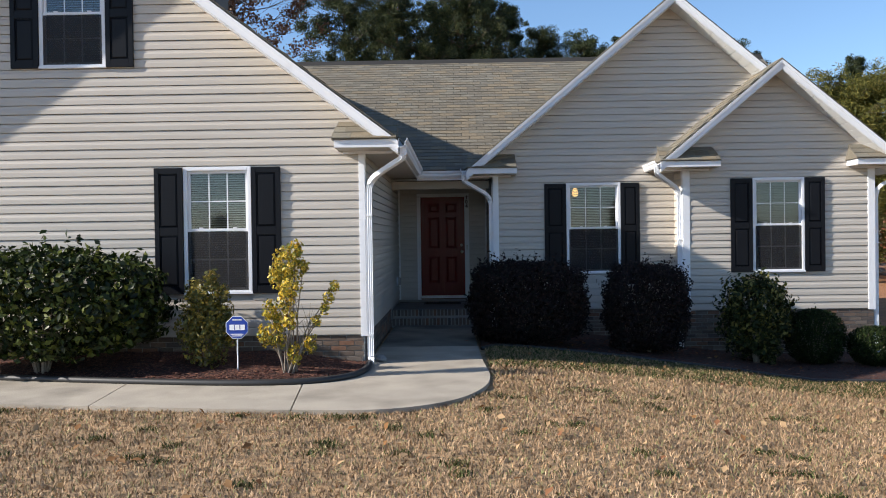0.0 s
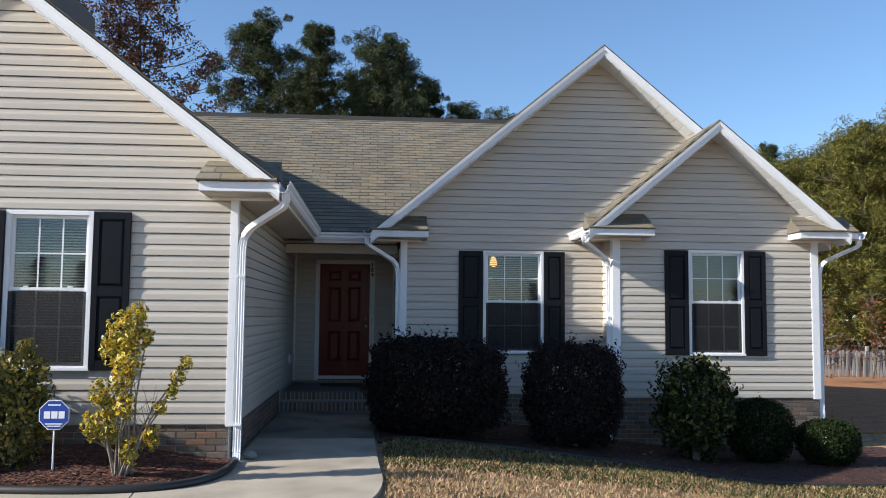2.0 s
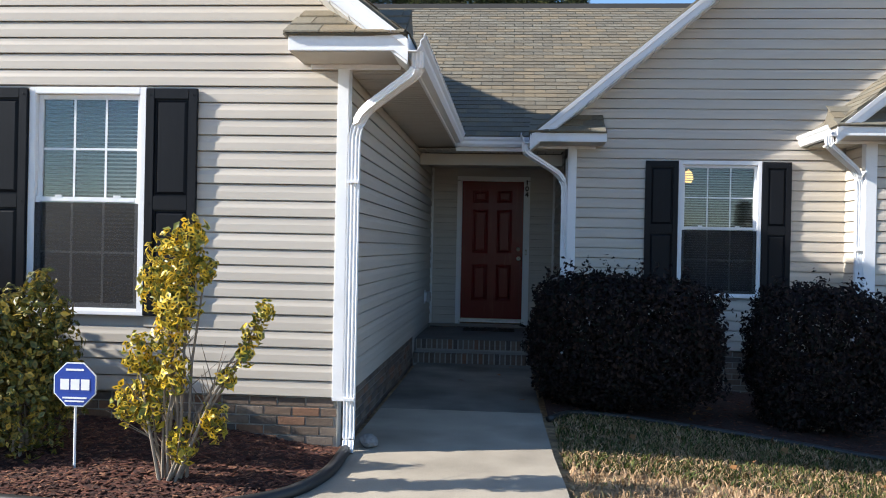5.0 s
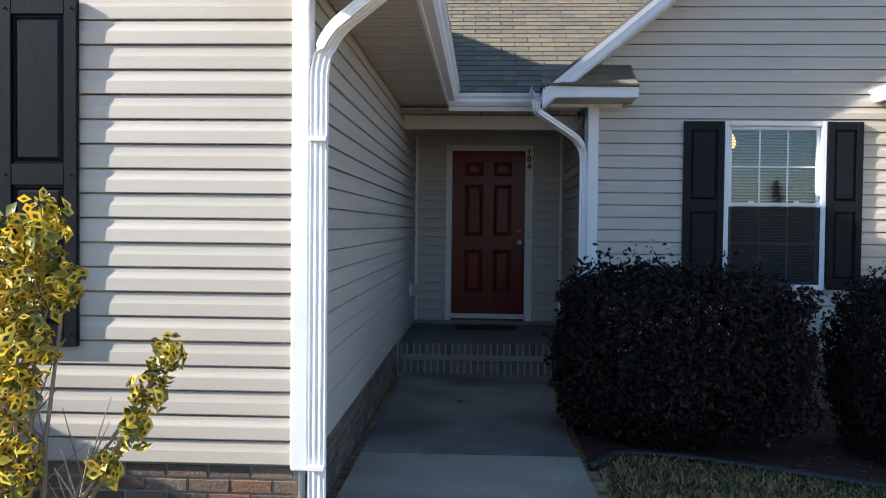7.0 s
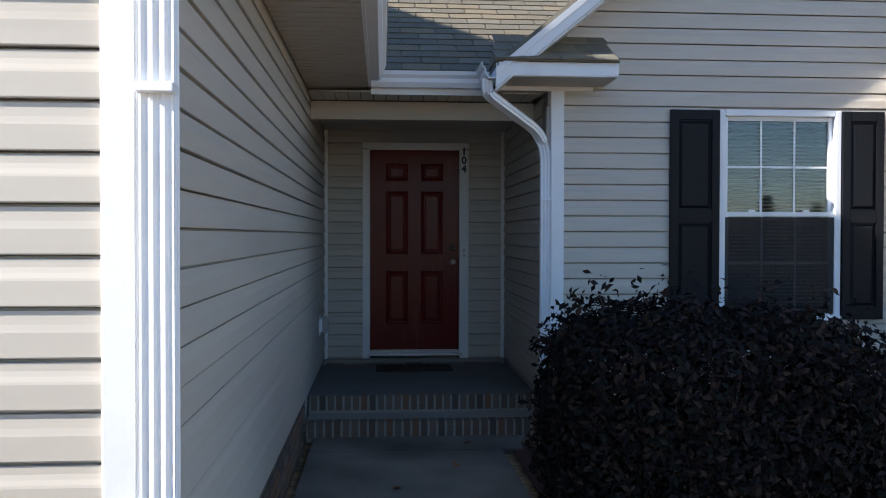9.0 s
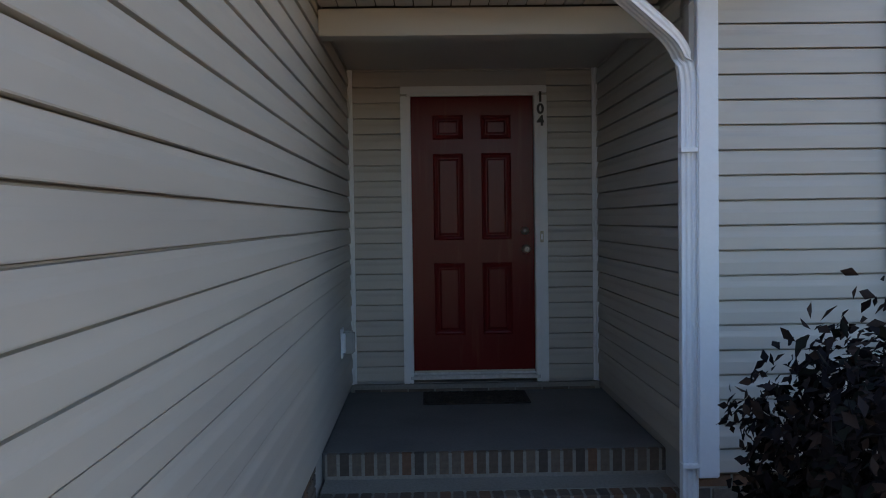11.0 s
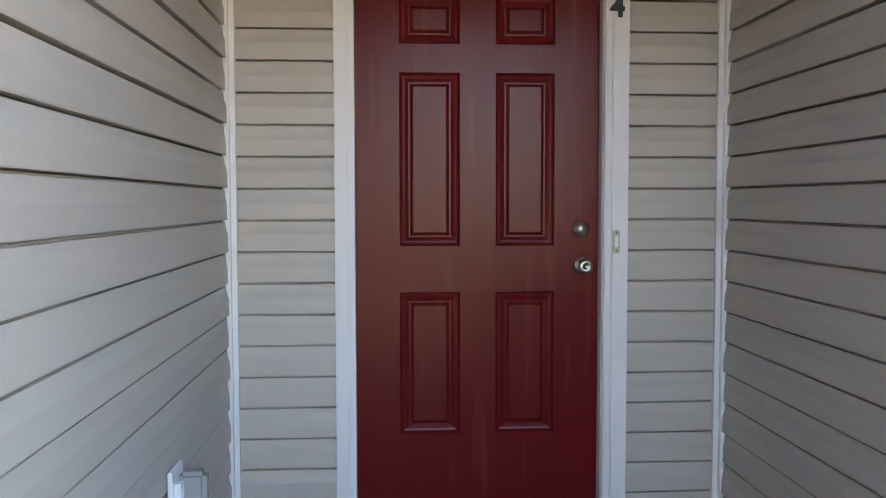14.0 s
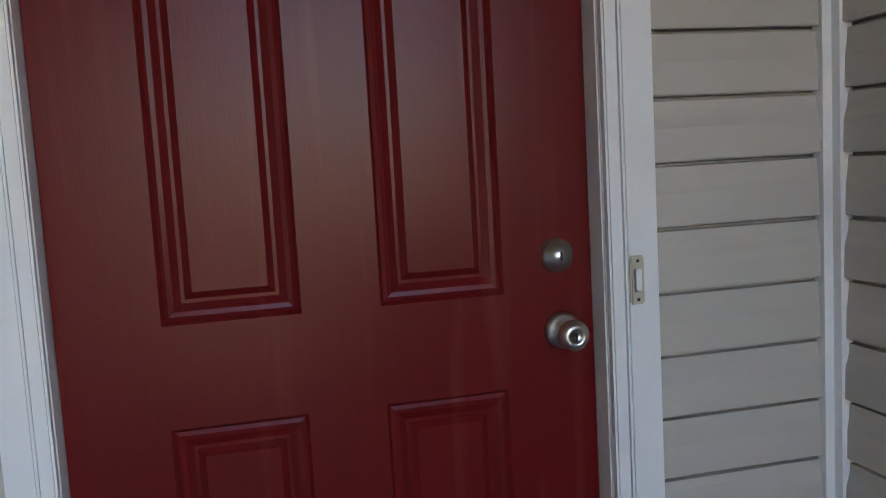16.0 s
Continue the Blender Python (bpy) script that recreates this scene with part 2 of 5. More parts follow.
# ---- mesh helpers ----
class Build:
    """Collects corners and faces of one mesh."""

    def __init__(self):
        self.v, self.f = [], []

    def face(self, *pts):
        k = len(self.v)
        self.v.extend(pts)
        self.f.append(tuple(range(k, k + len(pts))))
        return self

    def prism(self, a, b):
        """A solid between two outlines of equal length."""
        k, n = len(self.v), len(a)
        self.v.extend(list(a) + list(b))
        self.f.append(tuple(range(k + n - 1, k - 1, -1)))
        self.f.append(tuple(range(k + n, k + 2 * n)))
        for i in range(n):
            j = (i + 1) % n
            self.f.append((k + i, k + j, k + n + j, k + n + i))
        return self

    def box(self, x0, x1, y0, y1, z0, z1):
        return self.prism([(x0, y0, z0), (x1, y0, z0), (x1, y1, z0), (x0, y1, z0)], [(x0, y0, z1), (x1, y0, z1), (x1, y1, z1), (x0, y1, z1)])

    def tube(self, path, radius, sides=8, closed=True):
        """A round or many-sided tube along a path; radius: a number, one for each point, or an outline of (across, up) pairs."""
        rings, k = [], len(self.v)
        pts = [Vector(p) for p in path]
        up = None
        for i, p in enumerate(pts):
            d = (pts[min(i + 1, len(pts) - 1)] - pts[max(i - 1, 0)]).normalized()
            if up is None:
                up = d.orthogonal().normalized()
            up = (up - d * up.dot(d)).normalized()
            side = d.cross(up)
            r = radius[i] if isinstance(radius, list) else radius
            rings.append([p + r * (math.cos(math.tau * s / sides) * side + math.sin(math.tau * s / sides) * up) for s in range(sides)])
        for ring in rings:
            self.v.extend(tuple(q) for q in ring)
        for i in range(len(rings) - 1):
            for s in range(sides):
                t = (s + 1) % sides
                self.f.append((k + i * sides + s, k + i * sides + t, k + (i + 1) * sides + t, k + (i + 1) * sides + s))
        if closed:
            self.f.append(tuple(k + s for s in range(sides - 1, -1, -1)))
            self.f.append(tuple(k + (len(rings) - 1) * sides + s for s in range(sides)))
        return self

    def lathe(self, profile, sides=20, at=(0, 0, 0), axis="z"):
        """A turned solid: profile of (radius, height) pairs about an axis."""
        k = len(self.v)
        for r, h in profile:
            for s in range(sides):
                a, c = r * math.cos(math.tau * s / sides), r * math.sin(math.tau * s / sides)
                p = (a, c, h) if axis == "z" else (a, -h, c) if axis == "y" else (h, a, c)
                self.v.append((p[0] + at[0], p[1] + at[1], p[2] + at[2]))
        for i in range(len(profile) - 1):
            for s in range(sides):
                t = (s + 1) % sides
                self.f.append((k + i * sides + s, k + i * sides + t, k + (i + 1) * sides + t, k + (i + 1) * sides + s))
        return self

    def mesh(self, name, mat, bevel=0.0, smooth=False):
        me = bpy.data.meshes.new(name)
        me.from_pydata(self.v, [], self.f)
        if bevel or smooth:
            bm = bmesh.new()
            bm.from_mesh(me)
            bmesh.ops.recalc_face_normals(bm, faces=bm.faces)
            if bevel:
                bmesh.ops.bevel(bm, geom=[e for e in bm.edges if e.is_manifold and e.calc_face_angle(0) > 0.5], offset=bevel, segments=2, affect="EDGES", clamp_overlap=True)
            for f in bm.faces:
                f.smooth = smooth
            bm.to_mesh(me)
            bm.free()
        else:
            bm = bmesh.new()
            bm.from_mesh(me)
            bmesh.ops.recalc_face_normals(bm, faces=bm.faces)
            bm.to_mesh(me)
            bm.free()
        me.materials.append(mat)
        return me


def part(name, build, mat, parent=None, label="", bevel=0.0, smooth=False, at=None):
    """One mesh object under a thing or a part, or at top level."""
    me = build if isinstance(build, bpy.types.Mesh) else build.mesh(name, mat, bevel, smooth)
    ob = new(name, me)
    if at is not None:
        ob.matrix_basis = at
    ob.parent = parent
    return tagged(ob, label)


def base(name, label, category, x=0.0, y=0.0, z=0.0, group="", kind=""):
    """An Empty at a thing's base."""
    ob = new(name)
    ob.empty_display_size = 0.1
    ob.location = (x, y, z)
    return tagged(ob, label, category, group, kind)


def flat(name, vs, fs, mat, parent=None, label="", kind="", category=""):
    """A large mesh from arrays of corners (n, 3) and faces (m, 3 or 4)."""
    me = bpy.data.meshes.new(name)
    me.vertices.add(len(vs))
    me.vertices.foreach_set("co", np.asarray(vs, np.float32).ravel())
    k = fs.shape[1]
    me.loops.add(fs.size)
    me.loops.foreach_set("vertex_index", fs.astype(np.int32).ravel())
    me.polygons.add(len(fs))
    me.polygons.foreach_set("loop_start", np.arange(0, fs.size, k, dtype=np.int32))
    me.update(calc_edges=True)
    me.materials.append(mat)
    ob = new(name, me)
    ob.parent = parent
    return tagged(ob, label, category, "", kind)


# ---- plan of the house ----
LY, MY, SY, DY = 9.82, 14.40, 13.80, 16.65     # front walls of the near wing, middle, bump-out, and the door wall
LX0, LX, RX, SX, EX = -8.53, -1.048, 0.815, 4.14, 7.43
SILL = 0.37                                     # bottom of the siding
LAP, LAP_M, LAP_E = 0.1163, 0.1214, 0.1150        # course heights of the siding
SILL_L, SILL_M, SILL_E = 0.422, 0.329, 0.387
L_APEX, L_SLOPE = (-4.77, 6.15), 0.766
M_APEX, M_SLOPE = (4.07, 5.953), 0.83
S_APEX, S_SLOPE = (5.715, 4.63), 0.83
OVER = 0.42
WIN_L, WIN_U, WIN_M, WIN_S = (-3.36, -2.475, 0.97, 2.62), (-5.20, -4.33, 3.92, 5.33), (2.17, 3.155, 0.97, 2.62), (5.33, 6.23, 0.98, 2.63)
DOOR = (-0.60, 0.37, 0.37, 2.53)


def front(y0):
    return lambda u, out, z: (u, y0 - out, z)


def facing_right(x0):
    return lambda u, out, z: (x0 + out, u, z)


def facing_left(x0):
    return lambda u, out, z: (x0 - out, u, z)


def spans(z0, z1, left, right, holes):
    """Stretches of a wall between two heights, clear of the holes: (left, right) at z0 and at z1."""
    cuts = sorted((a, b) for a, b, c, d in holes if c < z1 - 1e-4 and d > z0 + 1e-4)
    lo0, lo1, out = left(z0), left(z1), []
    for a, b in cuts:
        if a > max(lo0, lo1):
            out.append(((lo0, a), (lo1, a)))
        lo0 = lo1 = b
    if right(z0) - lo0 > 0.005:
        out.append(((lo0, right(z0)), (lo1, max(right(z1), lo1 + 0.001))))
    return out


def wall(name, place, left, right, z0, z1, holes, thick=0.14, mat=None, label=""):
    """The solid of a wall with its openings cut through it."""
    zs = sorted({z0, z1, *(h for q in holes for h in q[2:] if z0 < h < z1)})
    b = Build()
    for a, c in zip(zs, zs[1:]):
        for (l0, r0), (l1, r1) in spans(a, c, left, right, holes):
            b.prism([place(l0, 0, a), place(r0, 0, a), place(r1, 0, c), place(l1, 0, c)], [place(l0, -thick, a), place(r0, -thick, a), place(r1, -thick, c), place(l1, -thick, c)])
    return tagged(part(name, b, mat or BODY), label or "timber wall clad in beige vinyl siding", "wall", "", "structure")


def siding(owner, place, left, right, z0, z1, holes, lap=LAP):
    """Dutch-lap boards, one object a course; every second course stands a little less proud."""
    z, row = z0, 0
    while z < z1 - 0.01:
        top = min(z + lap, z1)
        b = Build()
        d = 0.0 if row % 2 else -0.0035
        prof = [(-0.014, 0.0042), (0.0188 + d, 0.0036), (0.0204 + d, 0.0070), (0.0190 + d, 0.062), (0.0178 + d, 0.068), (0.0140 + d / 2, 0.080), (0.0112, 0.092), (0.0100, lap - 0.0055), (-0.002, lap - 0.0035), (-0.004, lap), (-0.014, lap + 0.001)]
        for (l0, r0), (l1, r1) in spans(z, top, left, right, holes):
            n = len(prof)
            k = len(b.v)
            for o, h in prof:
                s = min(h / (top - z), 1.0) if top > z else 0
                b.v.append(place(l0 + (l1 - l0) * s, o, min(z + h, z1 + 0.003)))
                b.v.append(place(r0 + (r1 - r0) * s, o, min(z + h, z1 + 0.003)))
            for i in range(n - 1):
                b.f.append((k + 2 * i, k + 2 * i + 1, k + 2 * i + 3, k + 2 * i + 2))
        if b.f:
            part("siding_board", b, VINYL, owner)
        z += lap
        row += 1


def brick_base(owner, place, u0, u1, z0, z1, stagger=0.0):
    """Running-bond bricks standing proud of their mortar."""
    m = Build()
    m.prism([place(u0, 0.0, z0), place(u1, 0.0, z0), place(u1, 0.0, z1), place(u0, 0.0, z1)], [place(u0, -0.06, z0), place(u1, -0.06, z0), place(u1, -0.06, z1), place(u0, -0.06, z1)])
    part("mortar", m, MORTAR, owner)
    row, z = 0, z1 - 0.066
    while z > z0 - 0.05:
        u = u0 - (0.1 if row % 2 else 0.0) + stagger
        while u < u1 - 0.01:
            a, c = max(u, u0), min(u + 0.195, u1)
            if c - a > 0.03:
                o = 0.006 + random.random() * 0.004
                b = Build()
                e = 0.003
                b.prism([place(a, 0, z), place(c, 0, z), place(c, 0, z + 0.058), place(a, 0, z + 0.058)], [place(a + e, o, z + e), place(c - e, o, z + e), place(c - e, o, z + 0.058 - e), place(a + e, o, z + 0.058 - e)])
                part("brick", b, BRICKS, owner)
            u += 0.205
        z -= 0.068
        row += 1


# near wing, front
l_in = lambda z: L_APEX[0] - (L_APEX[1] - 0.16 - z) / L_SLOPE
r_in = lambda z: L_APEX[0] + (L_APEX[1] - 0.16 - z) / L_SLOPE
LLo, LHi = (lambda z: max(LX0, l_in(z))), (lambda z: min(LX, r_in(z)))
EAVE_L = L_APEX[1] - 0.16 - (LX - L_APEX[0]) * L_SLOPE
wall_l = wall("wall_near_wing", front(LY + 0.02), LLo, LHi, -0.6, EAVE_L, [WIN_L], label="beige vinyl clad front wall on a brick base")
gable_l = wall("wall_near_gable", front(LY + 0.02), LLo, LHi, EAVE_L, L_APEX[1] - 0.165, [WIN_U], label="beige vinyl clad gable with one window")
wall_side = wall("wall_entry_left", facing_right(LX - 0.02), lambda z: LY + 0.165, lambda z: 20.0, -0.6, 2.80, [], label="long beige vinyl clad wall beside the entry walk")
wall_far = wall("wall_near_wing_far_side", facing_left(LX0), lambda z: LY + 0.165, lambda z: 24.0, -0.6, 3.2, [])
# door wall and entry right wall
wall_door = wall("wall_door", front(DY + 0.02), lambda z: LX, lambda z: RX, -0.3, 2.8, [DOOR], label="beige vinyl clad wall round the entrance door")
wall_entry = wall("wall_entry_right", facing_left(RX + 0.02), lambda z: MY + 0.165, lambda z: DY + 0.17, -0.6, 2.8, [], label="short beige vinyl clad wall beside the porch")
# middle gable and bump-out
ml = lambda z: max(RX, M_APEX[0] - (M_APEX[1] - 0.16 - z) / M_SLOPE)
mr = lambda z: min(EX, M_APEX[0] + (M_APEX[1] - 0.16 - z) / M_SLOPE)
sl = lambda z: max(SX, S_APEX[0] - (S_APEX[1] - 0.16 - z) / S_SLOPE)
sr = lambda z: min(EX, S_APEX[0] + (S_APEX[1] - 0.16 - z) / S_SLOPE)
wall_m = wall("wall_middle", front(MY + 0.02), ml, mr, -0.8, M_APEX[1] - 0.165, [WIN_M], label="beige vinyl clad gable wall behind dark shrubs")
wall_s = wall("wall_bump_out", front(SY + 0.02), sl, sr, -0.8, S_APEX[1] - 0.165, [WIN_S], label="beige vinyl clad gable wall of the bump-out")
wall_s_side = wall("wall_bump_out_left_side", facing_left(SX + 0.02), lambda z: SY + 0.165, lambda z: MY + 0.02, -0.8, 2.85, [])
wall_s_right = wall("wall_right_side", facing_right(EX - 0.02), lambda z: SY + 0.165, lambda z: 24.0, -0.8, 2.95, [], label="beige vinyl clad side wall")
wall_back = wall("wall_back", front(24.0), lambda z: LX0, lambda z: EX, -0.8, 3.2, [])

# ---- roofs ----
roof = base("roof", "weathered brown-grey asphalt shingle roof of the house", "roof", kind="structure")


def slab(name, quad, thick, mat, parent, label=""):
    """A roof plane with thickness, hanging below its upper face."""
    b = Build()
    b.prism(quad, [(x, y, z - thick) for x, y, z in quad])
    return part(name, b, mat, parent, label)


def gable_roof(apex, slope, half_left, half_right, y0, y1, label):
    ax, az = apex
    for sgn, half in ((-1, half_left), (1, half_right)):
        slab("roof_plane", [(ax, y0, az), (ax + sgn * half, y0, az - half * slope), (ax + sgn * half, y1, az - half * slope), (ax, y1, az)], 0.035, SHINGLES, roof, label)


L_HALF, M_HALF, S_HALF = LX + 0.51 - L_APEX[0], M_APEX[0] - 0.36, S_APEX[0] - (SX - 0.49)
gable_roof(L_APEX, L_SLOPE, L_HALF, L_HALF, LY - OVER, 21.0, "near wing roof plane")
gable_roof(M_APEX, M_SLOPE, M_HALF, M_HALF, MY - OVER, 21.0, "middle gable roof plane")
gable_roof(S_APEX, S_SLOPE, S_HALF, S_HALF, SY - OVER, 16.6, "bump-out roof plane")
EAVE_Y, EAVE_Z, RIDGE_Y, RIDGE_Z = 14.45, 2.90, 19.25, 5.85
slab("roof_plane", [(LX0, EAVE_Y, EAVE_Z), (EX, EAVE_Y, EAVE_Z), (EX, RIDGE_Y, RIDGE_Z), (LX0, RIDGE_Y, RIDGE_Z)], 0.04, SHINGLES, roof)
slab("roof_plane", [(LX0, RIDGE_Y, RIDGE_Z), (EX, RIDGE_Y, RIDGE_Z), (EX, 24.4, 2.9), (LX0, 24.4, 2.9)], 0.04, SHINGLES, roof)
part("ridge_cap", Build().prism([(LX0, RIDGE_Y - 0.16, RIDGE_Z - 0.085), (LX0, RIDGE_Y, RIDGE_Z + 0.05), (LX0, RIDGE_Y + 0.16, RIDGE_Z - 0.085)],
                                [(EX, RIDGE_Y - 0.16, RIDGE_Z - 0.085), (EX, RIDGE_Y, RIDGE_Z + 0.05), (EX, RIDGE_Y + 0.16, RIDGE_Z - 0.085)]), RIDGE, roof, "dark ridge vent cap")


def rake(thing, apex, slope, sgn, half, y_front, y_wall):
    """Sloping fascia board, its drip edge, and the ribbed soffit behind it."""
    ax, az = apex
    pt = lambda h, y, dz: (ax + sgn * h, y, az - h * slope + dz)
    board = Build().prism([pt(0, y_front - 0.006, -0.045), pt(half, y_front - 0.006, -0.045), pt(half, y_front - 0.006, -0.178), pt(0, y_front - 0.006, -0.178)],
                          [pt(0, y_front + 0.02, -0.045), pt(half, y_front + 0.02, -0.045), pt(half, y_front + 0.02, -0.178), pt(0, y_front + 0.02, -0.178)])
    part("rake_board", board, WHITE, thing)
    drip = Build().prism([pt(0, y_front - 0.028, -0.038), pt(half, y_front - 0.028, -0.038), pt(half, y_front - 0.022, -0.095), pt(0, y_front - 0.022, -0.095)],
                         [pt(0, y_front - 0.0065, -0.038), pt(half, y_front - 0.0065, -0.038), pt(half, y_front - 0.0065, -0.095), pt(0, y_front - 0.0065, -0.095)])
    part("drip_edge", drip, WHITE, thing)
    soffit = Build()
    n = int(half / 0.13)
    for i in range(n):
        h0, h1 = half * i / n + 0.006, half * (i + 1) / n - 0.006
        soffit.prism([pt(h0, y_front + 0.004, -0.200), pt(h1, y_front + 0.004, -0.200), pt(h1, y_wall, -0.200), pt(h0, y_wall, -0.200)],
                     [pt(h0, y_front + 0.004, -0.188), pt(h1, y_front + 0.004, -0.188), pt(h1, y_wall, -0.188), pt(h0, y_wall, -0.188)])
    soffit.prism([pt(0, y_front + 0.002, -0.187), pt(half, y_front + 0.002, -0.187), pt(half, y_wall, -0.187), pt(0, y_wall, -0.187)],
                 [pt(0, y_front + 0.002, -0.181), pt(half, y_front + 0.002, -0.181), pt(half, y_wall, -0.181), pt(0, y_wall, -0.181)])
    part("soffit_panel", soffit, PAINT, thing)


def eave_box(thing, x_out, x_wall, y0, y1, z_soffit, sgn):
    """Side eave: fascia and ribbed soffit along a wing."""
    part("fascia", Build().box(min(x_out, x_out - 0.02 * sgn), max(x_out, x_out - 0.02 * sgn), y0, y1, z_soffit - 0.01, z_soffit + 0.15), WHITE, thing)
    s = Build()
    n = int((y1 - y0) / 0.1)
    for i in range(n):
        a, c = y0 + (y1 - y0) * i / n + 0.007, y0 + (y1 - y0) * (i + 1) / n - 0.007
        s.box(min(x_out - 0.02 * sgn, x_wall), max(x_out - 0.02 * sgn, x_wall), a, c, z_soffit - 0.008, z_soffit + 0.012)
    s.box(min(x_out - 0.02 * sgn, x_wall), max(x_out - 0.02 * sgn, x_wall), y0, y1, z_soffit + 0.015, z_soffit + 0.025)
    part("soffit_panel", s, SOFFIT, thing)


def gutter(name_part, thing, a, c, outward, z_top):
    """K-style gutter between two points, open at the top."""
    a, c, o = Vector(a), Vector(c), Vector(outward)
    prof = [(0.0, 0.0), (0.0, -0.11), (0.062, -0.11), (0.085, -0.075), (0.088, -0.045), (0.108, -0.022), (0.112, 0.0), (0.118, 0.0), (0.118, 0.006), (0.106, 0.006), (0.104, -0.02), (0.082, -0.04), (0.08, -0.07), (0.06, -0.104), (0.006, -0.104), (0.006, 0.0)]
    ring = lambda p: [tuple(p + o * d + Vector((0, 0, z_top + h))) for d, h in prof]
    return part(name_part, Build().prism(ring(a), ring(c)), WHITE, thing)


def downspout(thing, path, width=0.078, depth=0.056):
    """Ribbed rectangular pipe along a path of (x, y, z), with elbow creases."""
    pts = [Vector(p) for p in path]
    out = []
    hw, hd, flute = width / 2, depth / 2, 0.005
    steps = 12
    wave = lambda k: flute if k % 4 in (1, 2) else 0.0
    for k in range(steps):
        out.append((-hw + width * k / steps, -hd + (wave(k) if 0 < k < steps else 0)))
    for k in range(8):
        out.append((hw - (wave(k) if 0 < k < 8 else 0), -hd + depth * k / 8))
    for k in range(steps):
        out.append((hw - width * k / steps, hd - (wave(k) if 0 < k < steps else 0)))
    for k in range(8):
        out.append((-hw + (wave(k) if 0 < k < 8 else 0), hd - depth * k / 8))
    b = Build()
    k0, n = 0, len(out)
    for i, p in enumerate(pts):
        d = (pts[min(i + 1, len(pts) - 1)] - pts[max(i - 1, 0)]).normalized()
        side = Vector((1, 0, 0)) if abs(d.z) > 0.9 else d.cross(Vector((0, 0, 1))).normalized()
        side = (side - d * side.dot(d)).normalized()
        up = d.cross(side)
        b.v.extend(tuple(p + side * w + up * q) for w, q in out)
        if i:
            for s in range(n):
                t = (s + 1) % n
                b.f.append(((i - 1) * n + s, (i - 1) * n + t, i * n + t, i * n + s))
    part("pipe", b, WHITE, thing)
    for z in (path[-1][2] + 0.36, path[-1][2] + 1.9):
        x, y = path[-3][0], path[-3][1]
        part("strap", Build().box(x - width / 2 - 0.002, x + width / 2 + 0.002, y - depth / 2 - 0.002, y + depth / 2 + 0.002, z, z + 0.022), WHITE, thing, bevel=0.002)


def bend(points, steps=8):
    """Rounds the corners of a path."""
    pts = [Vector(p) for p in points]
    out = [pts[0]]
    for a, p, c in zip(pts, pts[1:], pts[2:]):
        r = min(0.19, (p - a).length * 0.45, (c - p).length * 0.45)
        s, e = p + (a - p).normalized() * r, p + (c - p).normalized() * r
        for i in range(steps + 1):
            t = i / steps
            out.append(s * (1 - t) ** 2 + p * 2 * t * (1 - t) + e * t * t)
    out.append(pts[-1])
    return [tuple(p) for p in out]


def shingle_tab(name, quad_mesh, m, parent):
    ob = new(name, quad_mesh)
    ob.matrix_basis = m
    ob.parent = parent
    return ob


def eave_return(thing, x0, x1, y_front, y_wall, z0, rows=3):
    """Boxed cornice return with its little shingled roof."""
    part("return_board", Build().box(x0, x1, y_front - 0.004, y_wall, z0 + 0.03, z0 + 0.13), WHITE, thing, bevel=0.004)
    part("return_moulding", Build().box(x0 + 0.06, x1 - 0.09, y_wall - 0.03, y_wall - 0.001, z0 - 0.01, z0 + 0.023), WHITE, thing, bevel=0.004)
    part("return_soffit", Build().box(x0 + 0.01, x1 - 0.01, y_front + 0.01, y_wall - 0.002, z0 + 0.024, z0 + 0.029), SOFFIT, thing)
    rise, depth = 0.27, y_wall - y_front + 0.03
    part("return_deck", Build().prism([(x0 - 0.03, y_front - 0.03, z0 + 0.131), (x1, y_front - 0.03, z0 + 0.131), (x1, y_wall, z0 + 0.131), (x0 - 0.03, y_wall, z0 + 0.131)],
                                      [(x0 - 0.03, y_front - 0.03, z0 + 0.14), (x1, y_front - 0.03, z0 + 0.14), (x1 - 0.02, y_wall, z0 + 0.13 + rise), (x0 + 0.04, y_wall, z0 + 0.13 + rise)]), SHINGLE, thing)
    for r in range(rows):
        f0, f1 = r / rows, (r + 1) / rows
        x = x0 - 0.03 + 0.05 * f0 - (0.1 if r % 2 else 0)
        while x < x1 - 0.03:
            a, c = max(x, x0 - 0.035 + 0.05 * f0) + 0.003, min(x + 0.24, x1 - 0.01) - 0.003
            if c - a > 0.03:
                y0, y1 = y_front - 0.04 + depth * f0, y_front - 0.03 + depth * f1
                za, zb = z0 + 0.142 + rise * f0, z0 + 0.142 + rise * f1
                part("shingle", Build().prism([(a, y0, za), (c, y0, za), (c, y1, zb), (a, y1, zb)], [(a, y0, za + 0.012), (c, y0, za + 0.012), (c, y1, zb + 0.004), (a, y1, zb + 0.004)]), SHINGLE, thing)
            x += 0.24


cornice_l = base("cornice_near_wing", "white aluminium rake, gutter and boxed return of the near gable", "eaves", kind="structure")
for sgn in (-1, 1):
    rake(cornice_l, L_APEX, L_SLOPE, sgn, L_HALF, LY - OVER, LY)
ZS_L = L_APEX[1] - L_HALF * L_SLOPE - 0.13
eave_box(cornice_l, LX + 0.51, LX + 0.02, LY - OVER + 0.43, 14.72, ZS_L, 1)
gutter("gutter", cornice_l, (LX + 0.51, LY - OVER - 0.02, 0), (LX + 0.51, EAVE_Y - 0.13, 0), (1, 0, 0), ZS_L + 0.125)
eave_return(cornice_l, -1.34, LX + 0.50, LY - OVER, LY + 0.0, ZS_L - 0.01)

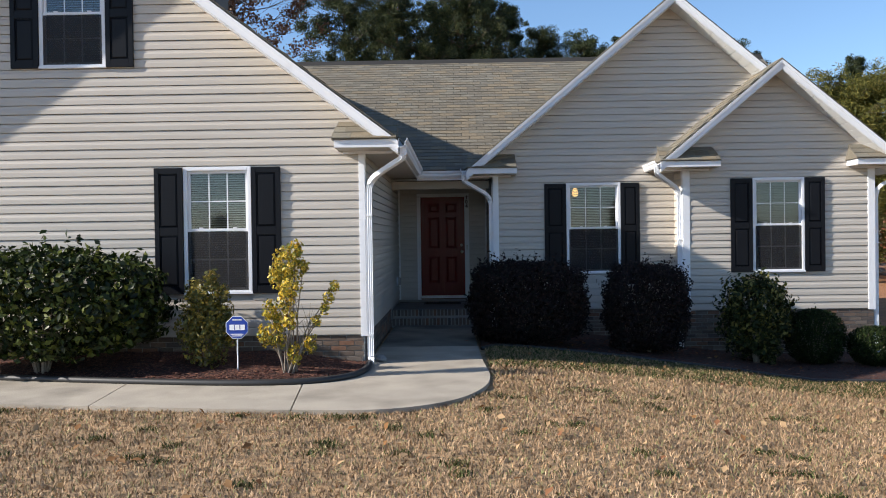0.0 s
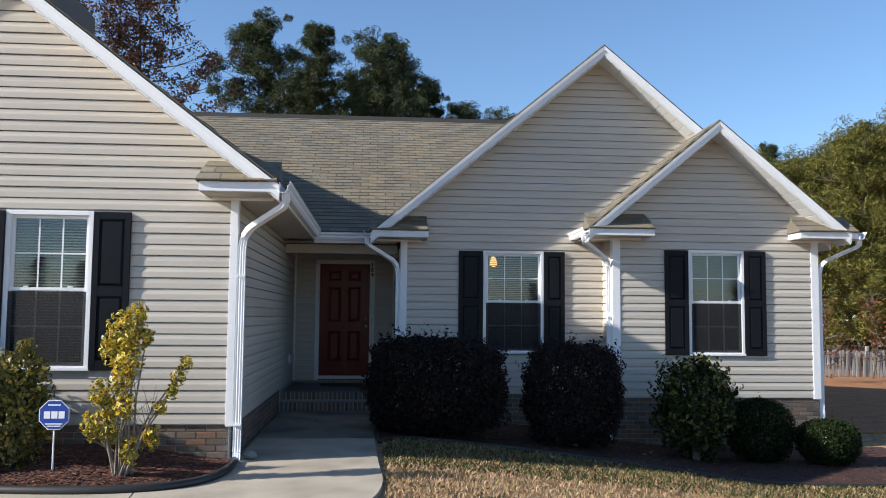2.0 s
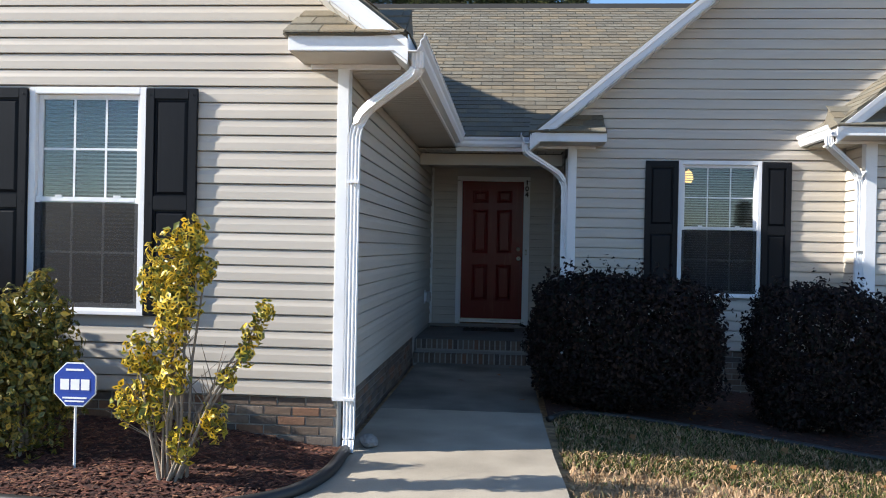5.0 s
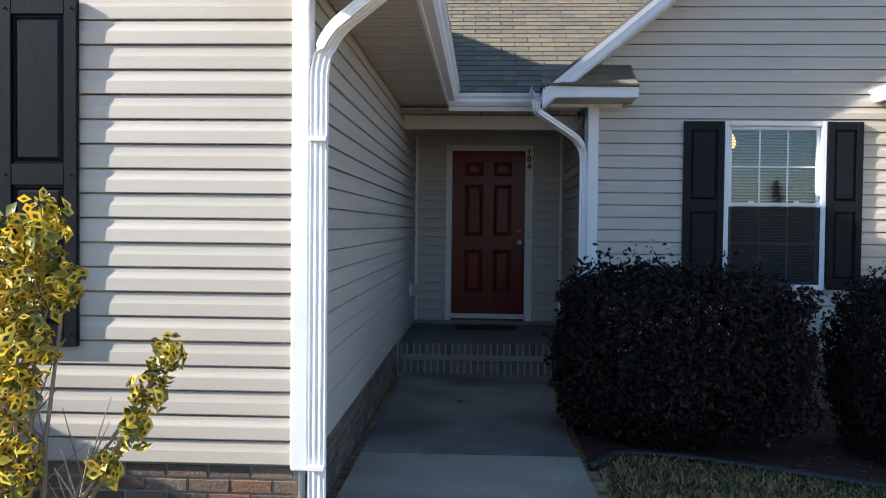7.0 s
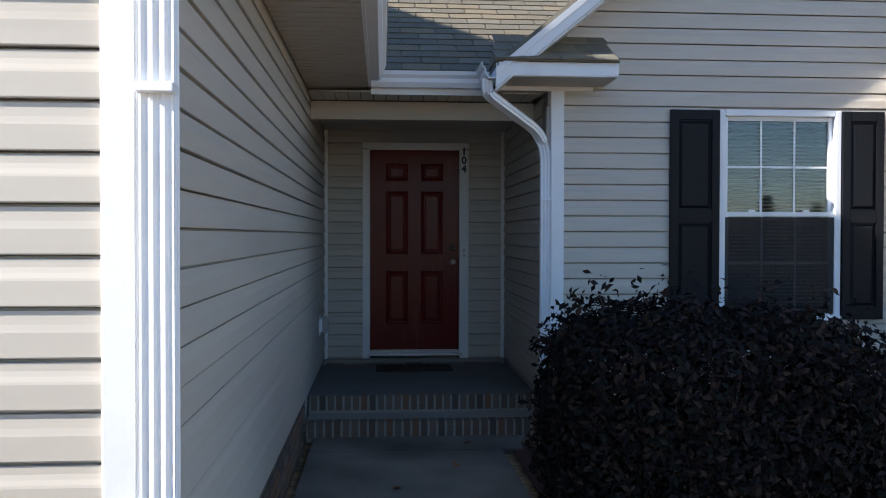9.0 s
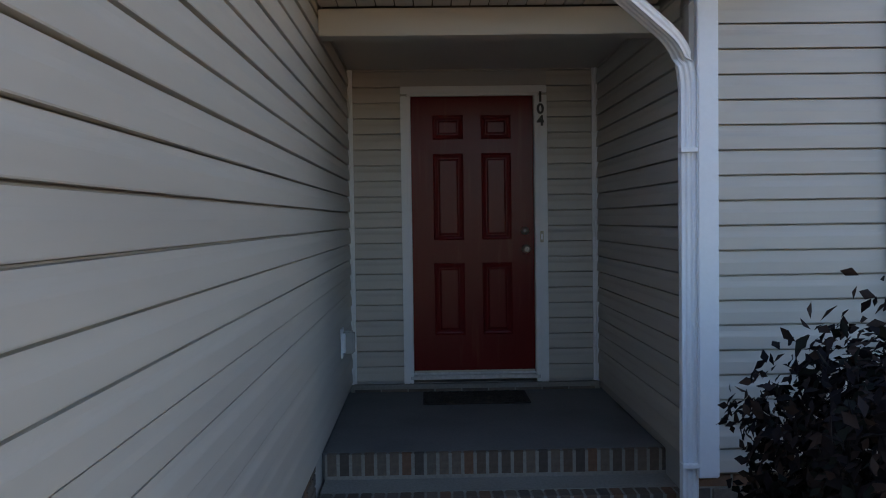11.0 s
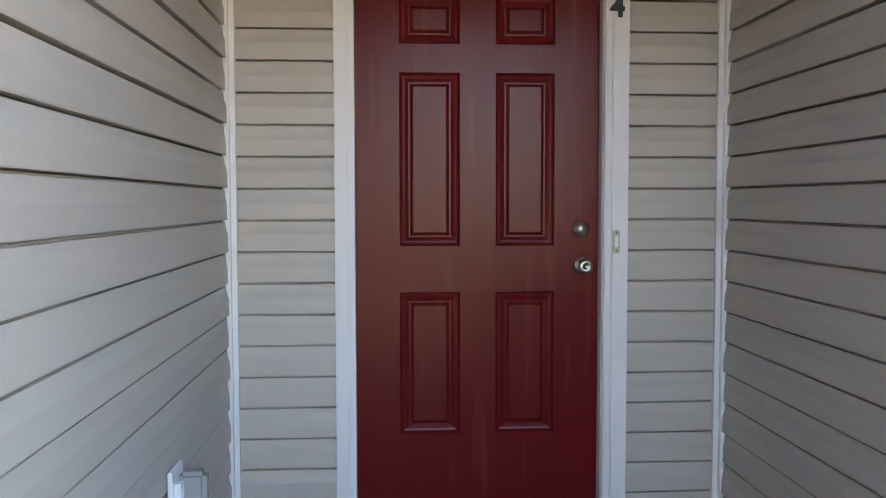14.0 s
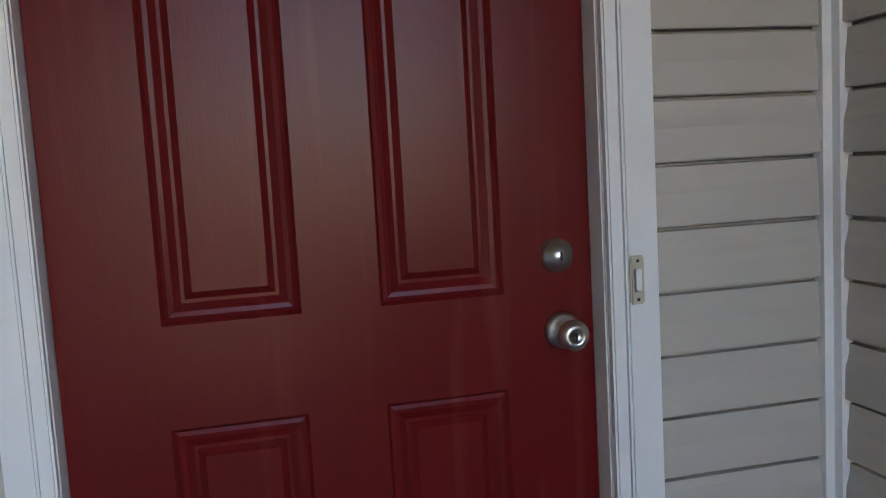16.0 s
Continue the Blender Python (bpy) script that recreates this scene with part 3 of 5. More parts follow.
cornice_m = base("cornice_middle", "white aluminium rake, gutter and boxed return of the middle gable", "eaves", kind="structure")
for sgn in (-1, 1):
    rake(cornice_m, M_APEX, M_SLOPE, sgn, M_HALF, MY - OVER, MY)
ZS_M = M_APEX[1] - M_HALF * M_SLOPE - 0.13
gutter("gutter", cornice_m, (0.37, MY - OVER - 0.02, 0), (0.37, EAVE_Y - 0.01, 0), (-1, 0, 0), ZS_M + 0.125)
eave_return(cornice_m, 0.38, 1.26, MY - OVER, MY + 0.0, ZS_M + 0.01)
part("soffit_panel", Build().box(0.39, RX, MY - 0.01, EAVE_Y + 0.25, ZS_M, ZS_M + 0.012), SOFFIT, cornice_m)

cornice_s = base("cornice_bump_out", "white aluminium rake, gutter and boxed returns of the bump-out gable", "eaves", kind="structure")
for sgn in (-1, 1):
    rake(cornice_s, S_APEX, S_SLOPE, sgn, S_HALF, SY - OVER, SY)
ZS_S = S_APEX[1] - S_HALF * S_SLOPE - 0.13
gutter("gutter", cornice_s, (SX - 0.48, SY - OVER - 0.02, 0), (SX - 0.48, MY, 0), (-1, 0, 0), ZS_S + 0.125)
gutter("gutter", cornice_s, (EX + 0.48, SY - OVER - 0.02, 0), (EX + 0.48, 23.9, 0), (1, 0, 0), ZS_S + 0.125)
eave_return(cornice_s, SX - 0.47, 4.67, SY - OVER, SY + 0.0, ZS_S - 0.01)
eave_return(cornice_s, 6.97, EX + 0.47, SY - OVER, SY + 0.0, ZS_S - 0.01)
eave_box(cornice_s, EX + 0.48, EX, SY + 0.005, 23.9, ZS_S, 1)
part("soffit_panel", Build().box(SX - 0.47, SX, SY + 0.005, MY, ZS_S, ZS_S + 0.012), SOFFIT, cornice_s)

# entry: main gutter, soffit, beam, porch ceiling
entry_trim = base("entry_eave", "white gutter over a beige beam at the porch entrance", "eaves", kind="structure")
gutter("gutter", entry_trim, (LX + 0.51, EAVE_Y - 0.02, 0), (0.37, EAVE_Y - 0.02, 0), (0, -1, 0), EAVE_Z - 0.035)
part("fascia", Build().box(LX + 0.51, 0.36, EAVE_Y - 0.018, EAVE_Y, EAVE_Z - 0.19, EAVE_Z - 0.045), WHITE, entry_trim)
ribs = Build()
for i in range(18):
    ribs.box(LX + 0.03 + i * 0.1, LX + 0.122 + i * 0.1, EAVE_Y + 0.001, 14.86, EAVE_Z - 0.17, EAVE_Z - 0.16)
part("soffit_panel", ribs, SOFFIT, entry_trim)
part("beam", Build().box(LX + 0.019, RX - 0.019, 14.86, 15.0, 2.575, 2.72), SOFFIT, entry_trim, bevel=0.004)
tagged(part("ceiling_porch", Build().box(LX + 0.019, RX - 0.019, 15.0, DY, 2.70, 2.72), SOFFIT), "beige ribbed vinyl porch ceiling", "ceiling", "", "structure")

for label, path in (
        ("white ribbed downspout at the near wing's corner", [(LX + 0.57, LY - 0.36, ZS_L + 0.03), (LX + 0.57, LY - 0.34, ZS_L - 0.10), (LX + 0.09, LY + 0.0, ZS_L - 0.36), (LX + 0.09, LY + 0.0, 0.16), (LX + 0.096, LY - 0.07, 0.05)]),
        ("white ribbed downspout beside the porch", [(0.31, MY - 0.34, ZS_M + 0.03), (0.31, MY - 0.34, ZS_M - 0.08), (RX - 0.008, MY + 0.02, ZS_M - 0.35), (RX - 0.008, MY + 0.02, 0.12), (RX - 0.02, MY - 0.04, 0.0)]),
        ("white ribbed downspout at the bump-out's corner", [(SX - 0.54, SY - 0.34, ZS_S + 0.03), (SX - 0.54, SY - 0.34, ZS_S - 0.08), (SX - 0.055, SY + 0.05, ZS_S - 0.35), (SX - 0.055, SY + 0.05, -0.2), (SX - 0.06, SY - 0.03, -0.34)]),
        ("white ribbed downspout at the house's far corner", [(EX + 0.54, SY - 0.3, ZS_S + 0.03), (EX + 0.54, SY - 0.3, ZS_S - 0.08), (EX + 0.055, SY + 0.05, ZS_S - 0.35), (EX + 0.055, SY + 0.05, -0.3), (EX + 0.06, SY - 0.03, -0.44)])):
    spout = base("downspout", label, "downspout", path[-1][0], path[-1][1], path[-1][2], group="downspouts")
    m = Matrix.Translation(spout.location).inverted()
    downspout(spout, [tuple(m @ Vector(p)) for p in bend(path)])

# corner posts
for label, x0, x1, y0, y1, z0, z1 in (
        ("white vinyl corner post", LX - 0.034, LX + 0.048, LY - 0.026, LY + 0.10, SILL_L - 0.02, 2.80),
        ("white vinyl corner post", RX + 0.026, RX + 0.130, MY - 0.026, MY + 0.10, SILL_M - 0.02, 2.78),
        ("white vinyl corner post", SX - 0.022, SX + 0.105, SY - 0.026, SY + 0.10, SILL_M - 0.02, 2.78),
        ("white vinyl corner post", EX - 0.105, EX + 0.022, SY - 0.026, SY + 0.10, SILL_M - 0.02, 2.78)):
    tagged(part("trim_corner_post", Build().box(x0, x1, y0, y1, z0, z1), WHITE, bevel=0.006), label, "trim", "", "structure")
for x, g in ((LX, 1), (RX, -1)):
    strip = [(x, DY - 0.001), (x, DY - 0.050), (x + 0.0265 * g, DY - 0.050), (x + 0.0275 * g, DY - 0.030), (x + 0.046 * g, DY - 0.029), (x + 0.046 * g, DY - 0.001)]
    tagged(part("trim_inside_corner", Build().prism([(p, q, SILL_E - 0.012) for p, q in strip], [(p, q, 2.70) for p, q in strip]), PAINT), "white vinyl inside corner strip", "trim", "", "structure")


# ---- windows ----
def window(name, frame_at, y0, label, blinds, clear=False):
    """Double-hung vinyl window: frame, two sashes with grilles, panes, and a blind behind."""
    x0, x1, z0, z1 = frame_at
    w, h = x1 - x0, z1 - z0
    th = tagged(base(name, label, "window", (x0 + x1) / 2, y0, z0, kind="structure"))
    f, s = 0.05, 0.034
    fr = Build()
    ox, oz = (x0 + x1) / 2, z0
    fr.box(x0 - ox, x0 + f - ox, -0.026, 0.09, 0, h)
    fr.box(x1 - f - ox, x1 - ox, -0.03, 0.09, 0, h)
    fr.box(x0 + f - ox, x1 - f - ox, -0.03, 0.09, h - f, h)
    fr.box(x0 + f - ox, x1 - f - ox, -0.03, 0.09, 0, f)
    part("window_frame", fr, WHITE, th, bevel=0.005)
    part("window_sill", Build().box(x0 - 0.012 - ox, x1 + 0.012 - ox, -0.045, -0.031, 0.0, 0.032), WHITE, th, bevel=0.004)
    mid = z0 + h * 0.498
    for which, a, c, d in (("upper_sash", mid - 0.012, z1 - f, 0.016), ("lower_sash", z0 + f, mid + 0.03, -0.009)):
        a, c = a - z0, c - z0
        l, r = x0 + f + 0.001 - ox, x1 - f - 0.001 - ox
        b = Build()
        b.box(l, l + s, d, d + 0.024, a, c).box(r - s, r, d, d + 0.024, a, c).box(l + s, r - s, d, d + 0.024, c - s, c).box(l + s, r - s, d, d + 0.024, a, a + s)
        sash = part(which, b, WHITE, th, bevel=0.003)
        g = Build()
        for k in (1, 2):
            x = l + s + (r - l - 2 * s) * k / 3
            g.box(x - 0.008, x + 0.008, d + 0.009, d + 0.0135, a + s, c - s)
        zz = (a + c) / 2
        g.box(l + s, r - s, d + 0.0095, d + 0.013, zz - 0.008, zz + 0.008)
        part("grille", g, WHITE, sash)
        pane = part("pane", Build().box(l + s - 0.004, r - s + 0.004, d + 0.0155, d + 0.0195, a + s - 0.004, c - s + 0.004), GLASS, sash)
        pane.visible_shadow = not (clear and which == "upper_sash")
    part("insect_screen", Build().box(x0 + f - ox, x1 - f - ox, -0.0165, -0.0155, f, mid - z0 - 0.012), SCREEN, th, "dark insect screen over the lower sash")
    for x in (-0.22, 0.22):
        part("sash_lock", Build().box(x - 0.025, x + 0.025, -0.012, 0.012, mid - z0 + 0.03, mid - z0 + 0.045), WHITE, th, bevel=0.003)
    if blinds:
        bl = base("window_blind", "white horizontal slat blind hanging behind the window", "blind", ox, y0 + 0.16, z0, group="window blinds")
        z = z1 - 0.06
        part("head_rail", Build().box(x0 + 0.03 - ox, x1 - 0.03 - ox, -0.02, 0.02, h - 0.06, h - 0.02), BLIND, bl)
        slat = Build().prism([(x0 + 0.04 - ox, -0.012, -0.006), (x1 - 0.04 - ox, -0.012, -0.006), (x1 - 0.04 - ox, 0.012, 0.006), (x0 + 0.04 - ox, 0.012, 0.006)],
                             [(x0 + 0.04 - ox, -0.012, -0.0045), (x1 - 0.04 - ox, -0.012, -0.0045), (x1 - 0.04 - ox, 0.012, 0.0075), (x0 + 0.04 - ox, 0.012, 0.0075)]).mesh("slat", BLIND)
        z = h - 0.08
        while z > h * (1 - blinds):
            part("slat", slat, BLIND, bl, at=Matrix.Translation((0, 0, z)))
            z -= 0.03
    return th


window("window_near_wing", WIN_L, LY - 0.0, "white double-hung window with grilles and a pale blind", 0.95, True)
window("window_near_gable", WIN_U, LY - 0.0, "white double-hung gable window with grilles", 0.95)
window("window_middle", WIN_M, MY - 0.0, "white double-hung window with grilles and a lamp inside", 0.95)
window("window_bump_out", WIN_S, SY - 0.0, "white double-hung window with grilles", 0.95)


def shutter(x0, x1, z0, z1, y0, label):
    """Black moulded shutter with two raised panels."""
    th = base("shutter", label, "shutter", (x0 + x1) / 2, y0, z0, group="window shutters")
    w, h = (x1 - x0) / 2 - 0.004, z1 - z0
    b = Build()
    st = 0.062
    rails = [(0, 0.10), (h * 0.49 - 0.04, h * 0.49 + 0.06), (h - 0.075, h)]
    b.box(-w, -w + st, -0.032, 0, 0, h).box(w - st, w, -0.032, 0, 0, h)
    for a, c in rails:
        b.box(-w + st, w - st, -0.032, 0, a, c)
    part("shutter_frame", b, BLACK, th, bevel=0.003)
    for (a, c), (d, e) in zip(rails, rails[1:]):
        l, r, lo, hi = -w + st, w - st, c, d
        p = Build()
        p.box(l, r, -0.012, -0.002, lo, hi)
        ring = lambda i, y: [(l + i, y, lo + i), (r - i, y, lo + i), (r - i, y, hi - i), (l + i, y, hi - i)]
        p.prism(ring(0.012, -0.012), ring(0.032, -0.026))
        part("raised_panel", p, BLACK, th)
    for z in (0.06, h * 0.49 + 0.01, h - 0.045):
        for x in (-w + 0.03, w - 0.03):
            part("screw", Build().lathe([(0.006, 0.032), (0.006, 0.036), (0.0, 0.037)], 8, (x, 0, z), "y"), BLACK, th)
    return th


for (x0, x1, z0, z1), y0, wl, wr in ((WIN_L, LY, 0.375, 0.385), (WIN_U, LY, 0.37, 0.365), (WIN_M, MY, 0.40, 0.345), (WIN_S, SY, 0.385, 0.35)):
    shutter(x0 - wl, x0, z0 + 0.005, z1 - 0.01, y0 - 0.018, "black moulded two-panel shutter on the siding")
    shutter(x1, x1 + wr, z0 + 0.005, z1 - 0.01, y0 - 0.018, "black moulded two-panel shutter on the siding")
shutter(-6.30, -5.93, 0.975, 2.61, LY - 0.018, "black moulded two-panel shutter beyond the tall hedge")

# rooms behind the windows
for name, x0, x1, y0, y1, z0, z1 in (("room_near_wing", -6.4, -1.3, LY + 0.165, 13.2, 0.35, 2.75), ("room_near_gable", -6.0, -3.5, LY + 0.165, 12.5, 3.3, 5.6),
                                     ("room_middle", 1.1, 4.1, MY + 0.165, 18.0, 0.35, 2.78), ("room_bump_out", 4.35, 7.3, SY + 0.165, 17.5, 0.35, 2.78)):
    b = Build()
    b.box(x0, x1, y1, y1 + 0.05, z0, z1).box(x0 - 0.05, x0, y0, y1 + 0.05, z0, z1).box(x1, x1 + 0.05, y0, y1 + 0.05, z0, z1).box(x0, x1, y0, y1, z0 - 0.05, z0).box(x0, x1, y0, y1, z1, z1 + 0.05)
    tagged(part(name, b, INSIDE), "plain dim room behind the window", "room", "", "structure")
lamp = base("pendant_lamp", "small warm lit pendant lamp hanging inside the room", "lamp", 2.44, MY + 0.75, 2.78)
part("rod", Build().tube([(0, 0, 0), (0, 0, -0.2)], 0.006), STEEL, lamp)
part("shade", Build().lathe([(0.01, -0.2), (0.05, -0.22), (0.085, -0.28), (0.09, -0.33), (0.05, -0.37), (0.0, -0.38)], 16), LAMPLIGHT, lamp, "warm glowing glass shade", smooth=True)
lamp.scale = (0.7, 0.7, 1.0)

# ---- entrance door ----
door = base("door_entrance", "closed dark red six-panel entrance door with nickel knob", "door", -0.1175, DY, SILL, kind="structure")
DX, DZ = -0.1175, SILL


def panel_face(b, l, r, lo, hi, y):
    """Moulded recess and raised field of one door panel."""
    steps = [(0.0, 0.0), (0.006, 0.006), (0.013, 0.003), (0.021, 0.005), (0.034, 0.012), (0.040, 0.012), (0.052, 0.003)]
    rings = [[(l + i, y + d, lo + i), (r - i, y + d, lo + i), (r - i, y + d, hi - i), (l + i, y + d, hi - i)] for i, d in steps]
    for p, q in zip(rings, rings[1:]):
        for k in range(4):
            j = (k + 1) % 4
            b.face(p[k], p[j], q[j], q[k])
    b.face(*rings[-1])


def door_leaf():
    yf = 0.052
    cols = [(-0.413 - DX, -0.186 - DX), (-0.051 - DX, 0.172 - DX)]
    rows = [(0.722 - DZ, 1.263 - DZ), (1.437 - DZ, 2.084 - DZ), (2.19 - DZ, 2.37 - DZ)]
    xs = sorted({-0.4575, 0.4575, *(x for c in cols for x in c)})
    zs = sorted({0.072, 2.14, *(z for r in rows for z in r)})
    b = Build()
    for a, c in zip(xs, xs[1:]):
        for d, e in zip(zs, zs[1:]):
            if (a, c) in cols and (d, e) in rows:
                panel_face(b, a, c, d, e, yf)
            else:
                b.face((a, yf, d), (c, yf, d), (c, yf, e), (a, yf, e))
    b.face((-0.4575, yf, 0.072), (-0.4575, yf + 0.044, 0.072), (-0.4575, yf + 0.044, 2.14), (-0.4575, yf, 2.14))
    b.face((0.4575, yf, 0.072), (0.4575, yf + 0.044, 0.072), (0.4575, yf + 0.044, 2.14), (0.4575, yf, 2.14))
    b.face((-0.4575, yf + 0.044, 0.072), (0.4575, yf + 0.044, 0.072), (0.4575, yf + 0.044, 2.14), (-0.4575, yf + 0.044, 2.14))
    return b


leaf = part("door_leaf", door_leaf(), RED, door, "dark red painted six-panel leaf")
knob = part("door_knob", Build().lathe([(0.0, -0.002), (0.033, 0.0), (0.034, 0.006), (0.026, 0.012), (0.014, 0.016), (0.012, 0.034), (0.022, 0.042), (0.0275, 0.052), (0.027, 0.062), (0.019, 0.07), (0.012, 0.071), (0.0115, 0.069), (0.0, 0.069)], 28,
                                       (0.279 - DX, 0.052, 1.362 - DZ), "y"), STEEL, leaf, "round satin nickel knob with keyhole", smooth=True)
bolt = part("deadbolt", Build().lathe([(0.0, -0.002), (0.031, 0.0), (0.031, 0.01), (0.027, 0.02), (0.02, 0.022), (0.019, 0.03), (0.0, 0.03)], 28, (0.272 - DX, 0.052, 1.50 - DZ), "y"), STEEL, leaf, "round satin nickel deadbolt", smooth=True)
part("keyhole", Build().box(0.277 - DX, 0.281 - DX, -0.0195, -0.0165, 1.355 - DZ, 1.369 - DZ), DARK, knob)
part("keyhole", Build().box(0.270 - DX, 0.274 - DX, 0.0205, 0.0225, 1.492 - DZ, 1.508 - DZ), DARK, bolt)

# casing, jamb and threshold
for name, bxs in (("casing_left", [(-0.650, -0.602, -0.030, -0.001), (-0.602, -0.578, -0.022, -0.001)]), ("casing_right", [(0.372, 0.434, -0.030, -0.001), (0.345, 0.372, -0.022, -0.001)])):
    b = Build()
    for x0, x1, y0, y1 in bxs:
        b.box(x0 - DX, x1 - DX, y0, y1, 0.0, 2.135 if x1 - x0 > 0.03 else 2.135)
    part(name, b, PAINT, door, "white painted brick moulding", bevel=0.004)
b = Build()
b.box(-0.650 - DX, 0.434 - DX, -0.030, -0.001, 2.152, 2.206).box(-0.602 - DX, 0.372 - DX, -0.022, -0.001, 2.1355, 2.1515)
part("casing_head", b, PAINT, door, "white painted brick moulding", bevel=0.004)
b = Build()
b.box(-0.599 - DX, -0.577 - DX, 0.0, 0.15, 0.05, 2.15).box(0.342 - DX, 0.368 - DX, 0.0, 0.15, 0.05, 2.15).box(-0.577 - DX, 0.342 - DX, 0.0, 0.15, 2.142, 2.155)
part("jamb", b, PAINT, door, bevel=0.003)
th = Build()
th.box(-0.60 - DX, 0.37 - DX, -0.03, 0.10, 0.03, 0.052)
for k in range(5):
    th.box(-0.577 - DX, 0.342 - DX, -0.024 + k * 0.014, -0.016 + k * 0.014, 0.0522, 0.056)
th.box(-0.577 - DX, 0.342 - DX, 0.046, 0.10, 0.0522, 0.070)
part("threshold", th, ALUMINIUM, door, "worn grooved aluminium threshold")
part("door_sweep", Build().box(-0.455 , 0.455, 0.047, 0.0515, 0.071, 0.084), BRASS, door)
bell = base("door_bell", "ivory door bell push on the white door casing", "door bell", 0.388, DY - 0.030, 1.455)
part("bell_plate", Build().box(-0.013, 0.013, -0.009, 0.0, -0.043, 0.043), BRASS, bell, bevel=0.003)
part("button", Build().box(-0.007, 0.007, -0.013, -0.009, -0.021, 0.021), WHITE, bell, bevel=0.002)
for z in (-0.034, 0.034):
    part("screw", Build().lathe([(0.003, 0.009), (0.003, 0.0105), (0.0, 0.0108)], 8, (0, 0, z), "y"), DARK, bell)


def letters(text, height, x, y, z, mat, name, label, category, parent=None):
    """Cut-out characters standing a little proud of a front face."""
    c = bpy.data.curves.new("text", "FONT")
    c.body, c.size, c.extrude, c.offset = text, height / 0.70, 0.0025, 0.0035
    c.align_x = "CENTER"
    tmp = new("tmp", c)
    me = bpy.data.meshes.new_from_object(tmp)
    bpy.data.objects.remove(tmp)
    me.transform(Matrix.Rotation(radians(90), 4, "X"))
    me.materials.clear()
    me.materials.append(mat)
    ob = new(name, me)
    ob.parent = parent
    ob.location = (x, y, z)
    return tagged(ob, label, category)


for ch, z in (("1", 2.455), ("0", 2.367), ("4", 2.280)):
    letters(ch, 0.072, 0.386, DY - 0.034, z, DARK, "house_number", f"black house number {ch} on the white door casing", "house number")

outlet = base("outdoor_outlet", "white outdoor outlet with clear bubble cover on the siding", "outlet", LX + 0.021, 15.76, 0.81)
part("plate", Build().box(0.0, 0.012, -0.06, 0.06, -0.095, 0.095), WHITE, outlet, bevel=0.003)
part("bubble_cover", Build().box(0.012, 0.085, 0.0, 0.052, -0.075, 0.075), material("clear_plastic", (0.32, 0.32, 0.31), 0.25, vary=0.1), outlet, "smoky plastic bubble cover", bevel=0.012)
part("socket", Build().box(0.012, 0.03, -0.045, -0.004, -0.06, 0.06), WHITE, outlet, bevel=0.003)

mat_ob = base("door_mat", "dark worn patterned door mat on the porch floor", "door mat", -0.135, 16.36, 0.312)
b = Build().box(-0.375, 0.375, -0.22, 0.20, 0.0, 0.010)
part("mat", b, MAT, mat_ob, bevel=0.004)
sw = Build()
for i in range(9):
    for j in range(5):
        cx, cy = -0.32 + i * 0.08, -0.17 + j * 0.083
        sw.tube([(cx + 0.028 * math.cos(t * 0.9 + i) * (1 - t / 9), cy + 0.028 * math.sin(t * 0.9 + i) * (1 - t / 9), 0.0115) for t in range(7)], 0.004, 5)
tagged(part("scroll_relief", sw, MAT, mat_ob), kind="stuff")

# ---- porch, steps, walk ----
porch = tagged(part("floor_porch", Build().box(LX - 0.018, RX + 0.02, 14.96, DY + 0.02, -0.3, 0.312), PORCH, bevel=0.006), "grey concrete porch floor", "floor", "", "structure")
steps = base("steps_porch", "two brick steps with rowlock edges up to the porch", "steps", 0, 14.6, 0.0, kind="structure")
part("tread", Build().box(LX + 0.001, RX + 0.10, 0.11, 0.36, -0.3, 0.168), MORTAR, steps)
for y0, z0, z1 in ((14.60, 0.035, 0.165), (14.93, 0.185, 0.31)):
    part("mortar", Build().box(LX + 0.001, RX + 0.1, y0 + 0.006 - 14.6, y0 + 0.10 - 14.6, z0 - 0.25, z1 - 0.004), MORTAR, steps)
    x = LX + 0.01
    mesh = Build().prism([(0, 0.004, 0), (0.058, 0.004, 0), (0.058, 0.004, z1 - z0), (0, 0.004, z1 - z0)], [(0.0, 0.19, 0), (0.058, 0.19, 0), (0.058, 0.19, z1 - z0), (0.0, 0.19, z1 - z0)]).mesh("brick", BRICKS, bevel=0.004)
    while x < RX + 0.04:
        part("brick", mesh, BRICKS, steps, at=Matrix.Translation((x, y0 - 14.6 + random.uniform(-0.002, 0.002), z0)))
        x += 0.0685
part("mortar", Build().box(LX + 0.001, RX - 0.002, DY - 0.03 - 14.6, DY + 0.015 - 14.6, 0.30, SILL - 0.004), MORTAR, steps)
x = LX + 0.03
while x < RX - 0.2:
    part("brick", Build().box(x, x + 0.19, DY - 0.04 - 14.6, DY - 0.028 - 14.6, 0.314, SILL - 0.038), BRICKS, steps)
    x += 0.2


def ground_z(x, y):
    """Lie of the land: level by the walk, falling to the right, rising a little towards the street."""
    fall = -0.46 * min(max((x - 0.6) / 4.6, 0.0), 1.0) ** 1.2 * min(max((y - 1.0) / 7.0, 0.0), 1.0)
    rise = 0.07 * min(max((6.0 - y) / 8.0, 0.0), 1.0)
    return fall + rise + 0.012 * noise.noise((x * 0.5, y * 0.5, 0))


